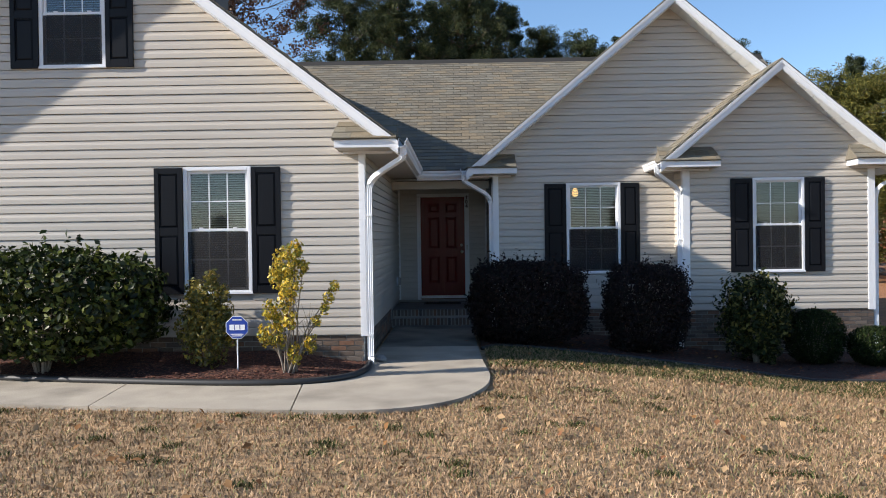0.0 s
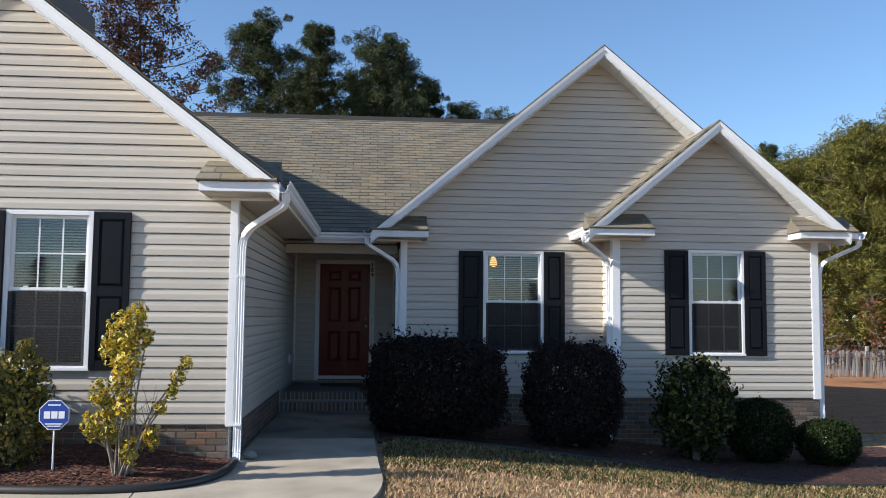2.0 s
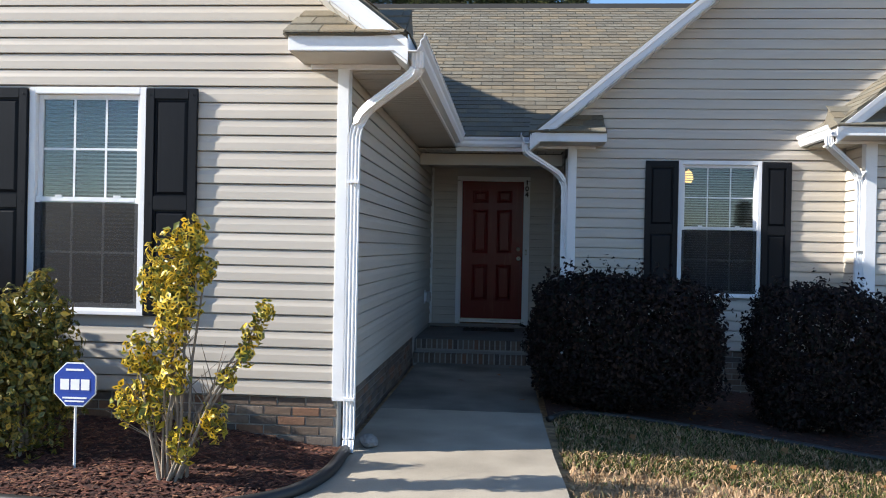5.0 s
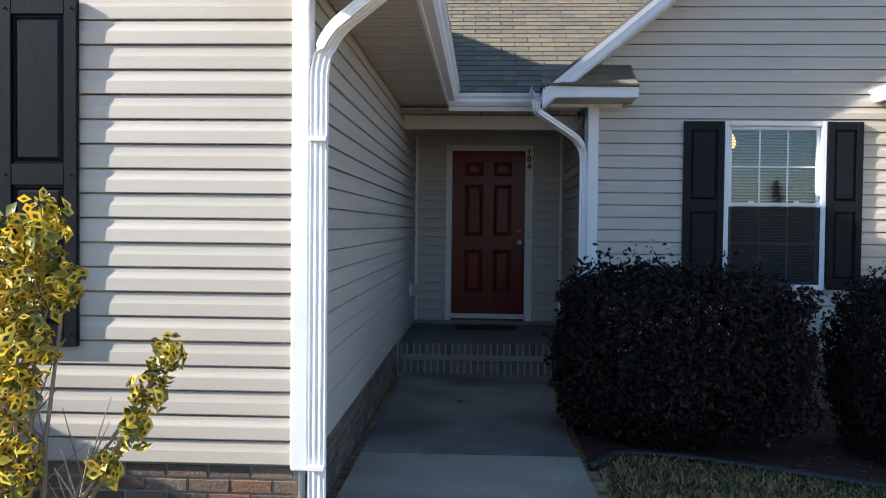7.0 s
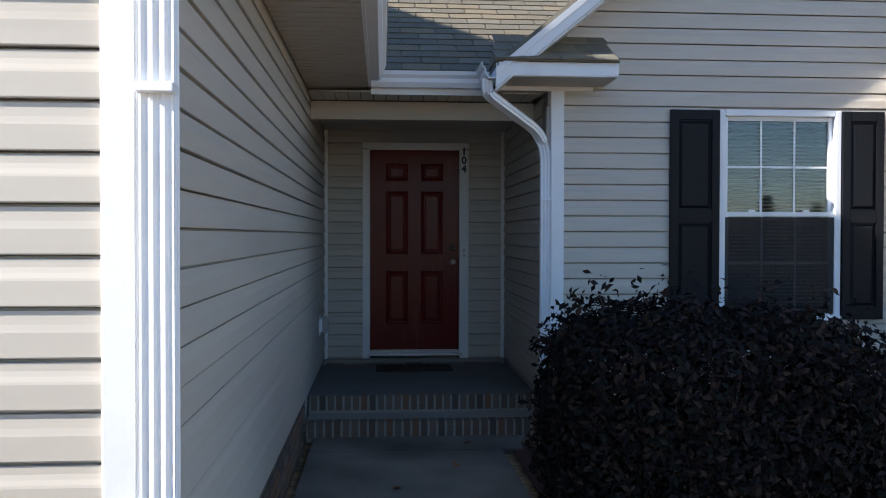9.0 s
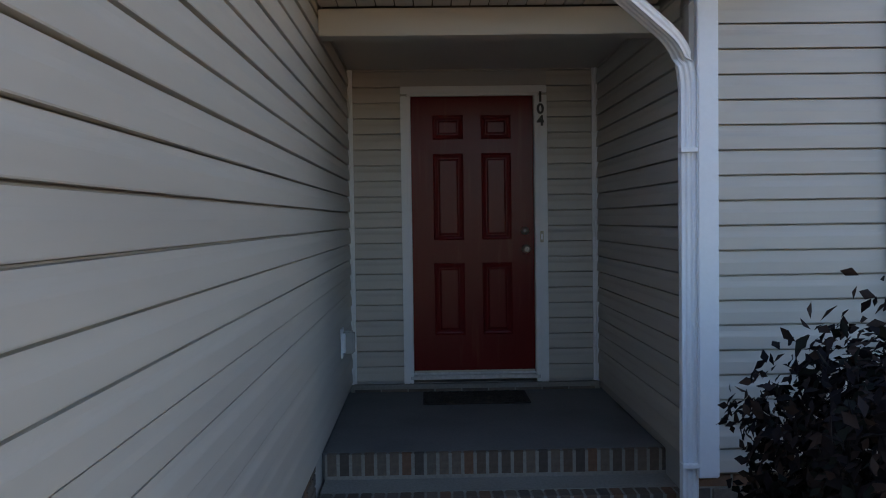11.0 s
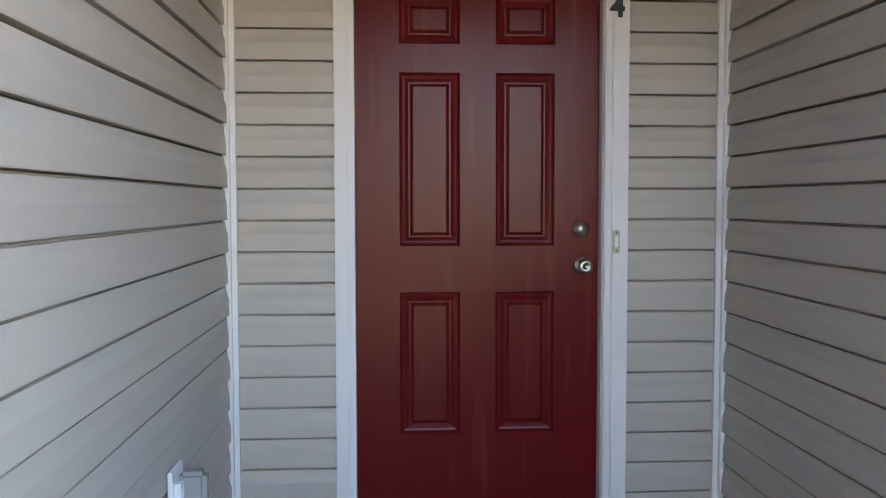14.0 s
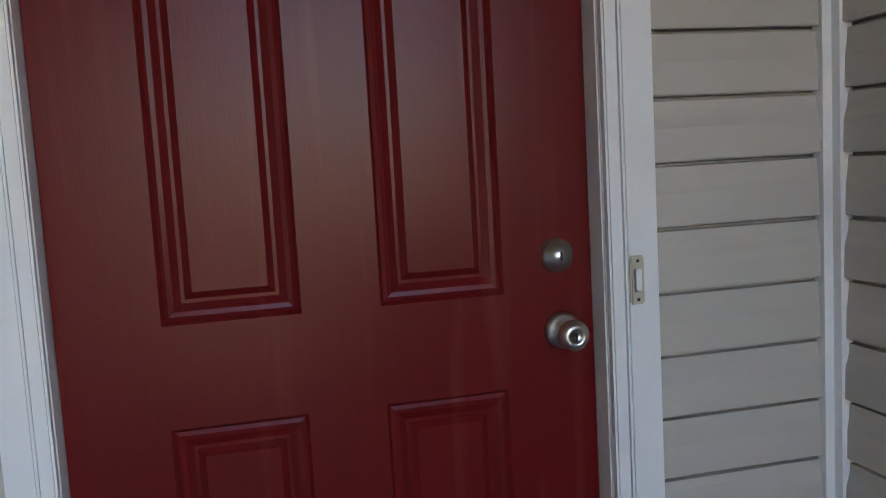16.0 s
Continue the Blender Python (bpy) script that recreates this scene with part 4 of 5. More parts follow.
def smooth_line(pts, n=8):
    """A soft curve through points (Catmull-Rom)."""
    out = []
    p = [Vector(q).to_3d() for q in pts]
    p = [p[0] * 2 - p[1]] + p + [p[-1] * 2 - p[-2]]
    for a, b1, c, d in zip(p, p[1:], p[2:], p[3:]):
        for i in range(n):
            t = i / n
            out.append(0.5 * ((2 * b1) + (c - a) * t + (2 * a - 5 * b1 + 4 * c - d) * t * t + (3 * b1 - a - 3 * c + d) * t ** 3))
    return [(q.x, q.y) for q in out] + [tuple(pts[-1])]


WALK_Z = 0.045
WALK_FRONT = smooth_line([(-9.0, 8.3), (-6.5, 7.7), (-4.7, 7.35), (-2.2, 6.95), (-1.4, 6.85), (-0.5, 6.85), (0.1, 7.25), (0.42, 7.9), (0.54, 8.7), (0.50, 9.9), (0.47, 11.2)])
BED_EDGE = smooth_line([(-9.0, 9.6), (-7.0, 9.15), (-5.3, 8.85), (-3.8, 8.52), (-2.4, 8.28), (-1.6, 8.32), (-1.15, 8.6), (-0.97, 9.1), (-0.965, 9.75)])
walkway = base("pavement_walk", "pale concrete walk curving to the porch steps", "walkway", kind="structure")


def walk_piece(outline, mat=CONCRETE):
    part("concrete_slab", Build().prism([(x, y, -0.1) for x, y in outline], [(x, y, WALK_Z) for x, y in outline]), mat, walkway)


def at_x(line, x):
    for (a, b1), (c, d) in zip(line, line[1:]):
        if a <= x <= c and c > a:
            return b1 + (d - b1) * (x - a) / (c - a)
    return line[-1][1]


joints = [(-9.0, -9.0), (-7.6, -7.5), (-5.63, -5.50), (-3.62, -3.50), (-1.58, -1.43)]
for (b0, f0), (b1, f1) in zip(joints, joints[1:]):
    g = 0.007
    fr = [(f0 + g, at_x(WALK_FRONT, f0 + g))] + [q for q in WALK_FRONT if f0 + g < q[0] < f1 - g and q[1] < 8.4] + [(f1 - g, at_x(WALK_FRONT, f1 - g))]
    bk = [(b0 + g, at_x(BED_EDGE, b0 + g))] + [q for q in BED_EDGE if b0 + g < q[0] < b1 - g] + [(b1 - g, at_x(BED_EDGE, b1 - g))]
    walk_piece(fr + bk[::-1])
tail_f = [(-1.423, at_x(WALK_FRONT, -1.42))] + [q for i, q in enumerate(WALK_FRONT) if i > WALK_FRONT.index(min(WALK_FRONT, key=lambda q: abs(q[0] + 1.4) + abs(q[1] - 6.85)))]
tail_b = [(-1.573, at_x(BED_EDGE, -1.57))] + [q for q in BED_EDGE if q[0] > -1.57]
walk_piece([q for q in tail_f if q[1] <= 11.2] + [(0.47, 11.49), (-0.985, 11.49)] + [(-0.985, 9.76)] + tail_b[::-1][1:])
# last two slabs before the steps: stained, and with the house's shade painted in
walk_piece([(-0.985, 11.505), (0.46, 11.505), (0.44, 14.15), (-0.985, 14.15)], STAINED_SHADED)
walk_piece([(-0.985, 14.165), (0.60, 14.165), (0.62, 14.60), (-0.985, 14.60)], STAINED_SHADED)


def terrain(name, xs, ys, height, mat, label, category):
    vs = np.array([(x, y, height(x, y)) for y in ys for x in xs])
    n = len(xs)
    fs = np.array([(j * n + i, j * n + i + 1, (j + 1) * n + i + 1, (j + 1) * n + i) for j in range(len(ys) - 1) for i in range(n - 1)])
    return flat(name, vs, fs, mat, None, label, "structure", category)


gx = [-900, -300, -120, -60, -30, -18] + [-12 + 0.25 * i for i in range(105)] + [15, 18, 24, 36, 60, 120, 300, 900]
gy = [-900, -300, -120, -60, -30, -15, -8] + [-4 + 0.25 * i for i in range(77)] + [16, 18, 22, 28, 40, 60, 120, 300, 900]
ground = terrain("ground", gx, gy, ground_z, LAWN, "tan dormant lawn sloping gently past the house", "lawn")
tagged(part("ground_pine_straw", Build().prism([(8.1, 15.5, -0.52), (60, 12, -0.52), (60, 60, -0.52), (8.1, 60, -0.52)], [(8.1, 15.5, -0.42), (60, 12, -0.42), (60, 60, -0.42), (8.1, 60, -0.42)]), STRAW), "rust brown pine straw beside the house", "ground", "", "structure")

# planting beds
def bed_z(x, y):
    """The mulch is heaped up towards the wall, and runs out at the house corner."""
    e = at_x(BED_EDGE, x) if x < -0.98 else 9.3
    s = min(max((y - e) / 0.9, 0.0), 1.0)
    f = min(max((-1.0 - x) / 1.2, 0.12), 1.0)
    return 0.05 + 0.17 * s ** 0.7 * f + 0.012 * noise.noise((x * 4, y * 4, 3))


vs, fs, cols = [], [], [-9.0 + 0.1 * i for i in range(80)] + [-1.02, -0.985]
for x in cols:
    e = at_x(BED_EDGE, min(x, -0.99))
    for k in range(11):
        y = e + (9.84 - e) * k / 10
        vs.append((x, y, bed_z(x, y)))
for i in range(len(cols) - 1):
    for k in range(10):
        fs.append((i * 11 + k, (i + 1) * 11 + k, (i + 1) * 11 + k + 1, i * 11 + k + 1))
flat("bed_near_wing", np.array(vs), np.array(fs), MULCH, None, "raised bed of dark red bark mulch", "structure", "planting bed")
edge = part("bed_edging", Build().tube([(x, y - 0.02, 0.07) for x, y in BED_EDGE], 0.042, 8), EDGING, None, "black plastic edging along the mulch bed", smooth=True)
tagged(edge, "", "edging", "", "structure")
BED_R = smooth_line([(0.52, 11.3), (0.9, 11.75), (2.2, 11.6), (3.6, 11.3), (5.2, 10.9), (6.6, 10.75), (7.8, 11.1), (8.4, 12.2)])
vs, fs = [], []
for i, (x, y) in enumerate(BED_R):
    yb = 13.79 if x > SX else 14.39
    for k in range(5):
        yy = y + (yb - y) * k / 4
        vs.append((x, yy, ground_z(x, yy) + 0.03))
for i in range(len(BED_R) - 1):
    for k in range(4):
        fs.append((i * 5 + k, (i + 1) * 5 + k, (i + 1) * 5 + k + 1, i * 5 + k + 1))
flat("bed_middle", np.array(vs), np.array(fs), MULCH, None, "mulch bed under the dark shrubs", "structure", "planting bed")
tagged(part("bed_edging", Build().tube([(x, y, ground_z(x, y) + 0.03) for x, y in BED_R], 0.028, 8), EDGING, None, "black plastic edging along the shrub bed", smooth=True), "", "edging", "", "structure")


def chips(name, n, where, label):
    """Loose bark chips lying about."""
    r = np.random.default_rng(7)
    vs, fs = [], []
    made = 0
    while made < n:
        x, y, z = where(r)
        if z is None:
            continue
        a, l, w, t = r.uniform(0, math.tau), r.uniform(0.02, 0.075), r.uniform(0.006, 0.016), r.uniform(-0.4, 0.4)
        d = np.array((math.cos(a), math.sin(a), t * 0.5))
        s = np.array((-math.sin(a), math.cos(a), r.uniform(-0.5, 0.5)))
        c = np.array((x, y, z + 0.008))
        k = len(vs)
        u = np.array((0, 0, 0.006))
        vs += [c - d * l / 2 - s * w / 2, c + d * l / 2 - s * w / 2, c + d * l / 2 + s * w / 2, c - d * l / 2 + s * w / 2, c + u + d * l * 0.1]
        fs += [(k, k + 1, k + 4), (k + 1, k + 2, k + 4), (k + 2, k + 3, k + 4), (k + 3, k, k + 4)]
        made += 1
    flat(name, np.array(vs), np.array(fs), CHIPS, None, label, "stuff", "mulch")


def near_bed(r):
    x = r.uniform(-6.5, -0.98)
    y = r.uniform(8.2, 9.8)
    return (x, y, bed_z(x, y) if y > at_x(BED_EDGE, x) + 0.03 else None)


def far_bed(r):
    x = r.uniform(0.6, 8.2)
    i = min(range(len(BED_R)), key=lambda j: abs(BED_R[j][0] - x))
    y = r.uniform(BED_R[i][1] + 0.03, 13.7)
    return (x, y, ground_z(x, y) + 0.032)


chips("mulch_chips", 15000, near_bed, "loose red bark chips")
chips("mulch_chips", 3500, far_bed, "loose dark bark chips")


# ---- grass ----
def grass(n, x0, x1, y0, y1, seed, size=1.0, mat=BLADES, label="short dry tan dormant grass with a few green blades", tufts=0):
    r = np.random.default_rng(seed)
    x, y = r.uniform(x0, x1, n), r.uniform(y0, y1, n)
    if tufts:
        k = r.integers(0, tufts, n)
        x = r.uniform(x0, x1, tufts)[k] + r.normal(0, 0.055, n)
        y = r.uniform(y0, y1, tufts)[k] + r.normal(0, 0.045, n)
    ok = np.ones(n, bool)
    fx = np.array([q[0] for q in WALK_FRONT if q[1] < 7.9])
    fy = np.array([q[1] for q in WALK_FRONT if q[1] < 7.9])
    lim = np.interp(x, fx, fy)
    ok &= np.where(x < 0.42, y < lim + 0.02, True)
    ok &= ~((x >= 0.40) & (x < 0.56) & (y > 7.8))
    rx, ry = np.array([q[0] for q in BED_R]), np.array([q[1] for q in BED_R])
    ok &= np.where(x > 0.5, y < np.interp(x, rx, ry), True)
    x, y = x[ok], y[ok]
    n = len(x)
    z = np.array([ground_z(a, c) for a, c in zip(x, y)])
    a, h, w = r.uniform(0, math.tau, n), r.uniform(0.018, 0.055, n) * size, r.uniform(0.003, 0.0075, n) * size
    lean, la = r.uniform(0.3, 1.6, n) * h, r.uniform(0, math.tau, n)
    p = np.stack([x, y, z], 1)
    s = np.stack([np.cos(a) * w, np.sin(a) * w, 0 * w], 1)
    mid = p + np.stack([np.cos(la) * lean * 0.35, np.sin(la) * lean * 0.35, h * 0.7], 1)
    tip = p + np.stack([np.cos(la) * lean, np.sin(la) * lean, h], 1)
    vs = np.stack([p - s, p + s, mid + s * 0.7, mid - s * 0.7, tip], 1).reshape(-1, 3)
    k = np.arange(n)[:, None] * 5
    fs = np.concatenate([k + np.array([[0, 1, 2]]), k + np.array([[0, 2, 3]]), k + np.array([[3, 2, 4]])])
    flat("grass", vs, fs, mat, None, label, "stuff", "grass")


grass(150000, -5.5, 6.5, 1.8, 8.6, 3, 0.78)
grass(45000, 0.5, 8.5, 7.5, 11.8, 4)
GREENS = leafy("green_grass", [(0.05, 0.075, 0.018), (0.035, 0.055, 0.014), (0.075, 0.09, 0.022), (0.09, 0.075, 0.03)], 0.6, 0.2, 0.2)
grass(20000, 0.5, 8.5, 9.7, 11.8, 8, 1.15, GREENS, "dark green grass growing in the shade of the house")
grass(9000, -5.5, 7.5, 1.8, 8.4, 9, 0.95, GREENS, "small green weed tufts in the dormant lawn", 130)
grass(22000, -6, 12, -1.0, 1.8, 5, 1.3)


# ---- shrubs ----
def leaf_cloud(points, normals, size, seed, slim=0.5, part_of=1.0, raised=0.0):
    """Folded leaves at given places, facing loosely outward."""
    r = np.random.default_rng(seed)
    n = len(points)
    d = normals + r.normal(0, 0.75, (n, 3))
    d /= np.linalg.norm(d, axis=1, keepdims=True)
    t = np.cross(d, r.normal(0, 1, (n, 3)))
    t /= np.linalg.norm(t, axis=1, keepdims=True)
    s = np.cross(d, t)
    ln = (r.uniform(0.6, 1.3, n) * size * part_of)[:, None]
    w = ln * slim * 0.5
    p = points + d * raised
    a, c = p - t * ln / 2, p + t * ln / 2
    up = d * ln * 0.10
    vs = np.stack([a, p - s * w + up, c, p + s * w + up], 1).reshape(-1, 3)
    k = np.arange(n)[:, None] * 4
    fs = np.concatenate([k + np.array([[0, 1, 2]]), k + np.array([[0, 2, 3]])])
    order = np.argsort(np.concatenate([np.arange(n), np.arange(n)]), kind="stable")
    return vs, fs[order]


def shrub(name, label, x, y, z, rx, ry, h, n, leaf, mat, seed, boxy=3.0, lift=0.12, uneven=0.12, slim=0.5, sprouts=40, stems=9):
    """Clipped shrub: stems, and leaves thick towards an uneven skin."""
    r = np.random.default_rng(seed)
    th = base(name, label, "shrub", x, y, z, group="shrubs before the house")
    for i in range(stems):
        b = Build()
        a = r.uniform(0, math.tau)
        q = (math.cos(a) * rx * 0.6 * r.uniform(0.3, 1), math.sin(a) * ry * 0.6 * r.uniform(0.3, 1))
        b.tube([(q[0] * 0.15, q[1] * 0.15, -0.03), (q[0] * 0.5, q[1] * 0.5, h * 0.35), (q[0] * 1.1, q[1] * 1.1, h * 0.85)], [0.016, 0.011, 0.005], 6)
        part("stem", b, STEM, th)
    u = r.normal(0, 1, (n, 3))
    u /= (np.abs(u) ** boxy).sum(1, keepdims=True) ** (1 / boxy)
    rad = 1 - np.abs(r.normal(0, 0.16, n))
    lump = np.array([noise.noise((q[0] * 2.6 + seed, q[1] * 2.6, q[2] * 2.6)) + 0.6 * noise.noise((q[0] * 6 + seed, q[1] * 6, q[2] * 6)) for q in u])
    rad = np.clip(rad * (1 + uneven * lump), 0.15, 1.25)
    p = u * rad[:, None] * np.array([rx, ry, (h - lift) / 2]) + np.array([0, 0, lift + (h - lift) / 2])
    nn = u / np.array([rx, ry, h / 2])
    nn /= np.linalg.norm(nn, axis=1, keepdims=True)
    if sprouts:
        m = r.integers(0, n, sprouts)
        extra, en = [], []
        for i in m:
            if p[i, 2] < h * 0.5:
                continue
            for k in range(7):
                extra.append(p[i] + nn[i] * 0.015 * k + np.array([0, 0, 0.016 * k]) + r.normal(0, 0.012, 3))
                en.append(nn[i])
        if extra:
            p, nn = np.concatenate([p, extra]), np.concatenate([nn, en])
    vs, fs = leaf_cloud(p, nn, leaf, seed + 1, slim)
    ob = flat("foliage", vs, fs, mat, th, "", "stuff")
    return th


shrub("shrub", "tall clipped glossy green hedge shrub in the mulch bed", -4.85, 8.98, 0.12, 1.5, 0.62, 1.44, 12500, 0.095, HOLLY, 11, 2.9, 0.2, 0.2, 0.55, 130, 16)
shrub("shrub", "wide clipped dark purple shrub beside the walk", 1.27, 12.28, ground_z(1.3, 12.3), 0.90, 0.66, 1.31, 38000, 0.05, PURPLE, 12, 4.0, 0.06, 0.14, 0.5, 420)
shrub("shrub", "clipped dark purple shrub below the middle window", 3.18, 12.45, ground_z(3.2, 12.5), 0.65, 0.64, 1.44, 24000, 0.05, PURPLE, 13, 3.6, 0.06, 0.16, 0.5, 320)
shrub("shrub", "loose light-edged green shrub below the bump-out window", 4.92, 12.45, ground_z(4.9, 12.4), 0.50, 0.50, 1.42, 6500, 0.08, LAUREL, 14, 2.2, 0.06, 0.4, 0.5, 130)
shrub("shrub", "low rounded dark boxwood", 5.88, 12.55, ground_z(5.9, 12.5), 0.44, 0.44, 0.90, 13000, 0.036, BOX, 15, 2.6, 0.02, 0.06, 0.6, 10)
shrub("shrub", "small rounded dark boxwood at the bed's end", 6.74, 12.3, ground_z(6.8, 12.3), 0.40, 0.42, 0.64, 10000, 0.036, BOX, 16, 2.6, 0.02, 0.06, 0.6, 10)


def branchy(name, label, x, y, clusters, mat, leaf, seed, per=110):
    """Open shrub: bare stems that end in leafy clusters (dx, dy, z, radius)."""
    r = np.random.default_rng(seed)
    th = base(name, label, "shrub", x, y, bed_z(x, y), group="golden shrubs")
    pts, nrm = [], []
    for cx, cy, cz, rad in clusters:
        b = Build()
        rad *= 1.12
        foot = (r.normal(0, 0.05), r.normal(0, 0.04), -0.03)
        mid = (foot[0] + (cx - foot[0]) * 0.45 + r.normal(0, 0.02), foot[1] + (cy - foot[1]) * 0.45, cz * 0.55)
        b.tube([foot, mid, (cx, cy, cz - rad * 0.2), (cx + r.normal(0, 0.02), cy, cz + rad * 0.7)], [0.011, 0.008, 0.005, 0.003], 6)
        for j in range(3):
            b.tube([mid, (mid[0] + r.normal(0, 0.10), mid[1] + r.normal(0, 0.08), mid[2] + r.uniform(0.08, 0.25))], [0.004, 0.0015], 5)
        part("stem", b, STEM, th)
        n = int(per * (rad / 0.15) ** 1.7)
        u = r.normal(0, 1, (n, 3))
        u /= np.linalg.norm(u, axis=1, keepdims=True)
        q = u * (r.uniform(0.2, 1.1, n) ** 0.6)[:, None] * rad * np.array([0.9, 0.9, 1.25])
        pts.append(q + np.array([cx, cy, cz]))
        nrm.append(u)
    pts, nrm = np.concatenate(pts), np.concatenate(nrm)
    vs, fs = leaf_cloud(pts, nrm, leaf, seed + 1, 0.6)
    flat("foliage", vs, fs, mat, th, "yellow-edged leaves", "stuff")
    vs, fs = leaf_cloud(pts, nrm, leaf, seed + 1, 0.6, 0.42, 0.0012)
    flat("leaf_centre", vs, fs, GREEN_MID, th, "dark green leaf centres", "stuff")
    vs, fs = leaf_cloud(pts, nrm, leaf, seed + 1, 0.6, 0.42, -0.0012)
    flat("leaf_underside", vs, fs, GREEN_MID, th, "", "stuff")


branchy("shrub", "tall open golden variegated shrub with bare stems", -1.78, 8.70, [
    (-0.05, 0, 1.26, 0.15), (0.06, 0.02, 1.40, 0.11), (-0.13, 0.03, 1.12, 0.12), (0.02, -0.05, 1.05, 0.13), (0.16, 0, 1.24, 0.07), (-0.05, 0, 0.86, 0.11), (-0.24, 0, 0.74, 0.09), (-0.17, 0.05, 0.60, 0.10), (0.0, -0.04, 0.62, 0.09),
    (0.52, 0, 1.00, 0.055), (0.46, 0, 0.88, 0.065), (0.40, 0.02, 0.74, 0.055), (0.30, 0, 0.60, 0.06), (-0.14, 0.0, 0.40, 0.10), (0.22, 0.02, 0.34, 0.09), (-0.28, 0, 0.44, 0.10), (0.05, 0, 0.22, 0.10)], GOLD, 0.056, 21, 250)
branchy("shrub", "bushy olive and gold variegated shrub", -2.83, 8.95, [
    (0, 0, 0.78, 0.20), (-0.12, 0, 0.62, 0.20), (0.13, 0.02, 0.62, 0.19), (-0.17, 0.05, 0.90, 0.10), (0.07, 0, 1.03, 0.09), (0.2, 0, 0.86, 0.08), (-0.02, 0, 0.5, 0.24), (-0.2, 0, 0.42, 0.18), (0.2, 0, 0.40, 0.18), (0, -0.03, 0.25, 0.26)], OLIVE, 0.056, 22, 270)


# ---- small things in the yard ----
sign = base("yard_sign", "blue octagonal security sign on a thin white stake", "sign", -2.41, 8.72, bed_z(-2.41, 8.72))
oct_pts = lambda r, y: [(r * math.cos(math.tau * (k + 0.5) / 8), y, 0.50 + r * math.sin(math.tau * (k + 0.5) / 8)) for k in range(8)]
part("stake", Build().tube([(0, 0.006, -0.05), (0, 0.006, 0.59)], 0.008, 8), WHITE, sign, "thin white metal stake")
board = part("sign_board", Build().prism(oct_pts(0.142, 0.0), oct_pts(0.142, -0.006)), WHITE, sign, "blue octagon with white border")
part("sign_face", Build().prism(oct_pts(0.134, -0.0065), oct_pts(0.134, -0.008)), BLUE, board)
b = Build()
b.prism([(-0.098, -0.0085, 0.455), (0.098, -0.0085, 0.455), (0.098, -0.0085, 0.545), (-0.098, -0.0085, 0.545)], [(-0.098, -0.0095, 0.455), (0.098, -0.0095, 0.455), (0.098, -0.0095, 0.545), (-0.098, -0.0095, 0.545)])
part("sign_band", b, BLUE, board)
mk = Build()
for x0, x1 in ((-0.088, -0.034), (-0.024, 0.030), (0.040, 0.092)):
    mk.box(x0, x1, -0.011, -0.010, 0.468, 0.532)
part("white_mark", mk, WHITE, board)
bars = Build()
bars.box(-0.055, 0.055, -0.0105, -0.0085, 0.582, 0.594).box(-0.075, 0.075, -0.0105, -0.0085, 0.415, 0.425).box(-0.06, 0.06, -0.0105, -0.0085, 0.396, 0.405)
part("text_bar", bars, WHITE, board)

rock = bmesh.new()
bmesh.ops.create_icosphere(rock, subdivisions=2, radius=0.075)
for v in rock.verts:
    v.co *= 1 + 0.25 * noise.noise(v.co * 14)
    v.co.z *= 0.7
me = bpy.data.meshes.new("rock")
rock.to_mesh(me)
rock.free()
me.materials.append(STONE)
st = new("rock", me)
st.location = (-0.84, 9.98, 0.09)
tagged(st, "grey fist-sized stone by the downspout", "rock")
DRY = material("dry_leaf", (0.24, 0.09, 0.03), 0.8, vary=0.2)
for x, y in ((0.05, 13.72), (-0.35, 13.2), (0.3, 12.1), (0.2, 14.35)):
    b = Build()
    b.face((0, -0.04, 0.0), (0.025, -0.01, 0.012), (0.02, 0.025, 0.01), (0, 0.045, 0.004), (-0.022, 0.02, 0.014), (-0.026, -0.012, 0.008))
    ob = part("fallen_leaf", b, DRY, None, "curled brown leaf lying on the walk", at=pose(x, y, WALK_Z + 0.003, 4, 6, x * 700))
    tagged(ob, "", "leaf", "fallen leaves")
LITTER = leafy("leaf_litter", [(0.30, 0.17, 0.08), (0.24, 0.12, 0.05), (0.36, 0.24, 0.13), (0.17, 0.08, 0.04)], 0.8, 0.1, 0.1)
lr = np.random.default_rng(71)
spots = []
while len(spots) < 460:
    x, y = lr.uniform(-5.5, 8.0), lr.uniform(1.8, 13.5)
    if y < at_x(WALK_FRONT, min(x, 0.0)) - 0.1 and y < 7.6 or x > 0.62 and lr.random() < 0.5:
        spots.append((x, y, ground_z(x, y) + 0.045))
vs, fs = leaf_cloud(np.array(spots), np.tile((0.0, 0.0, 1.6), (len(spots), 1)), 0.075, 72, 0.7)
flat("fallen_leaves", vs, fs, LITTER, None, "dry tan and rust leaves strewn over lawn and bed", "stuff", "leaf litter")


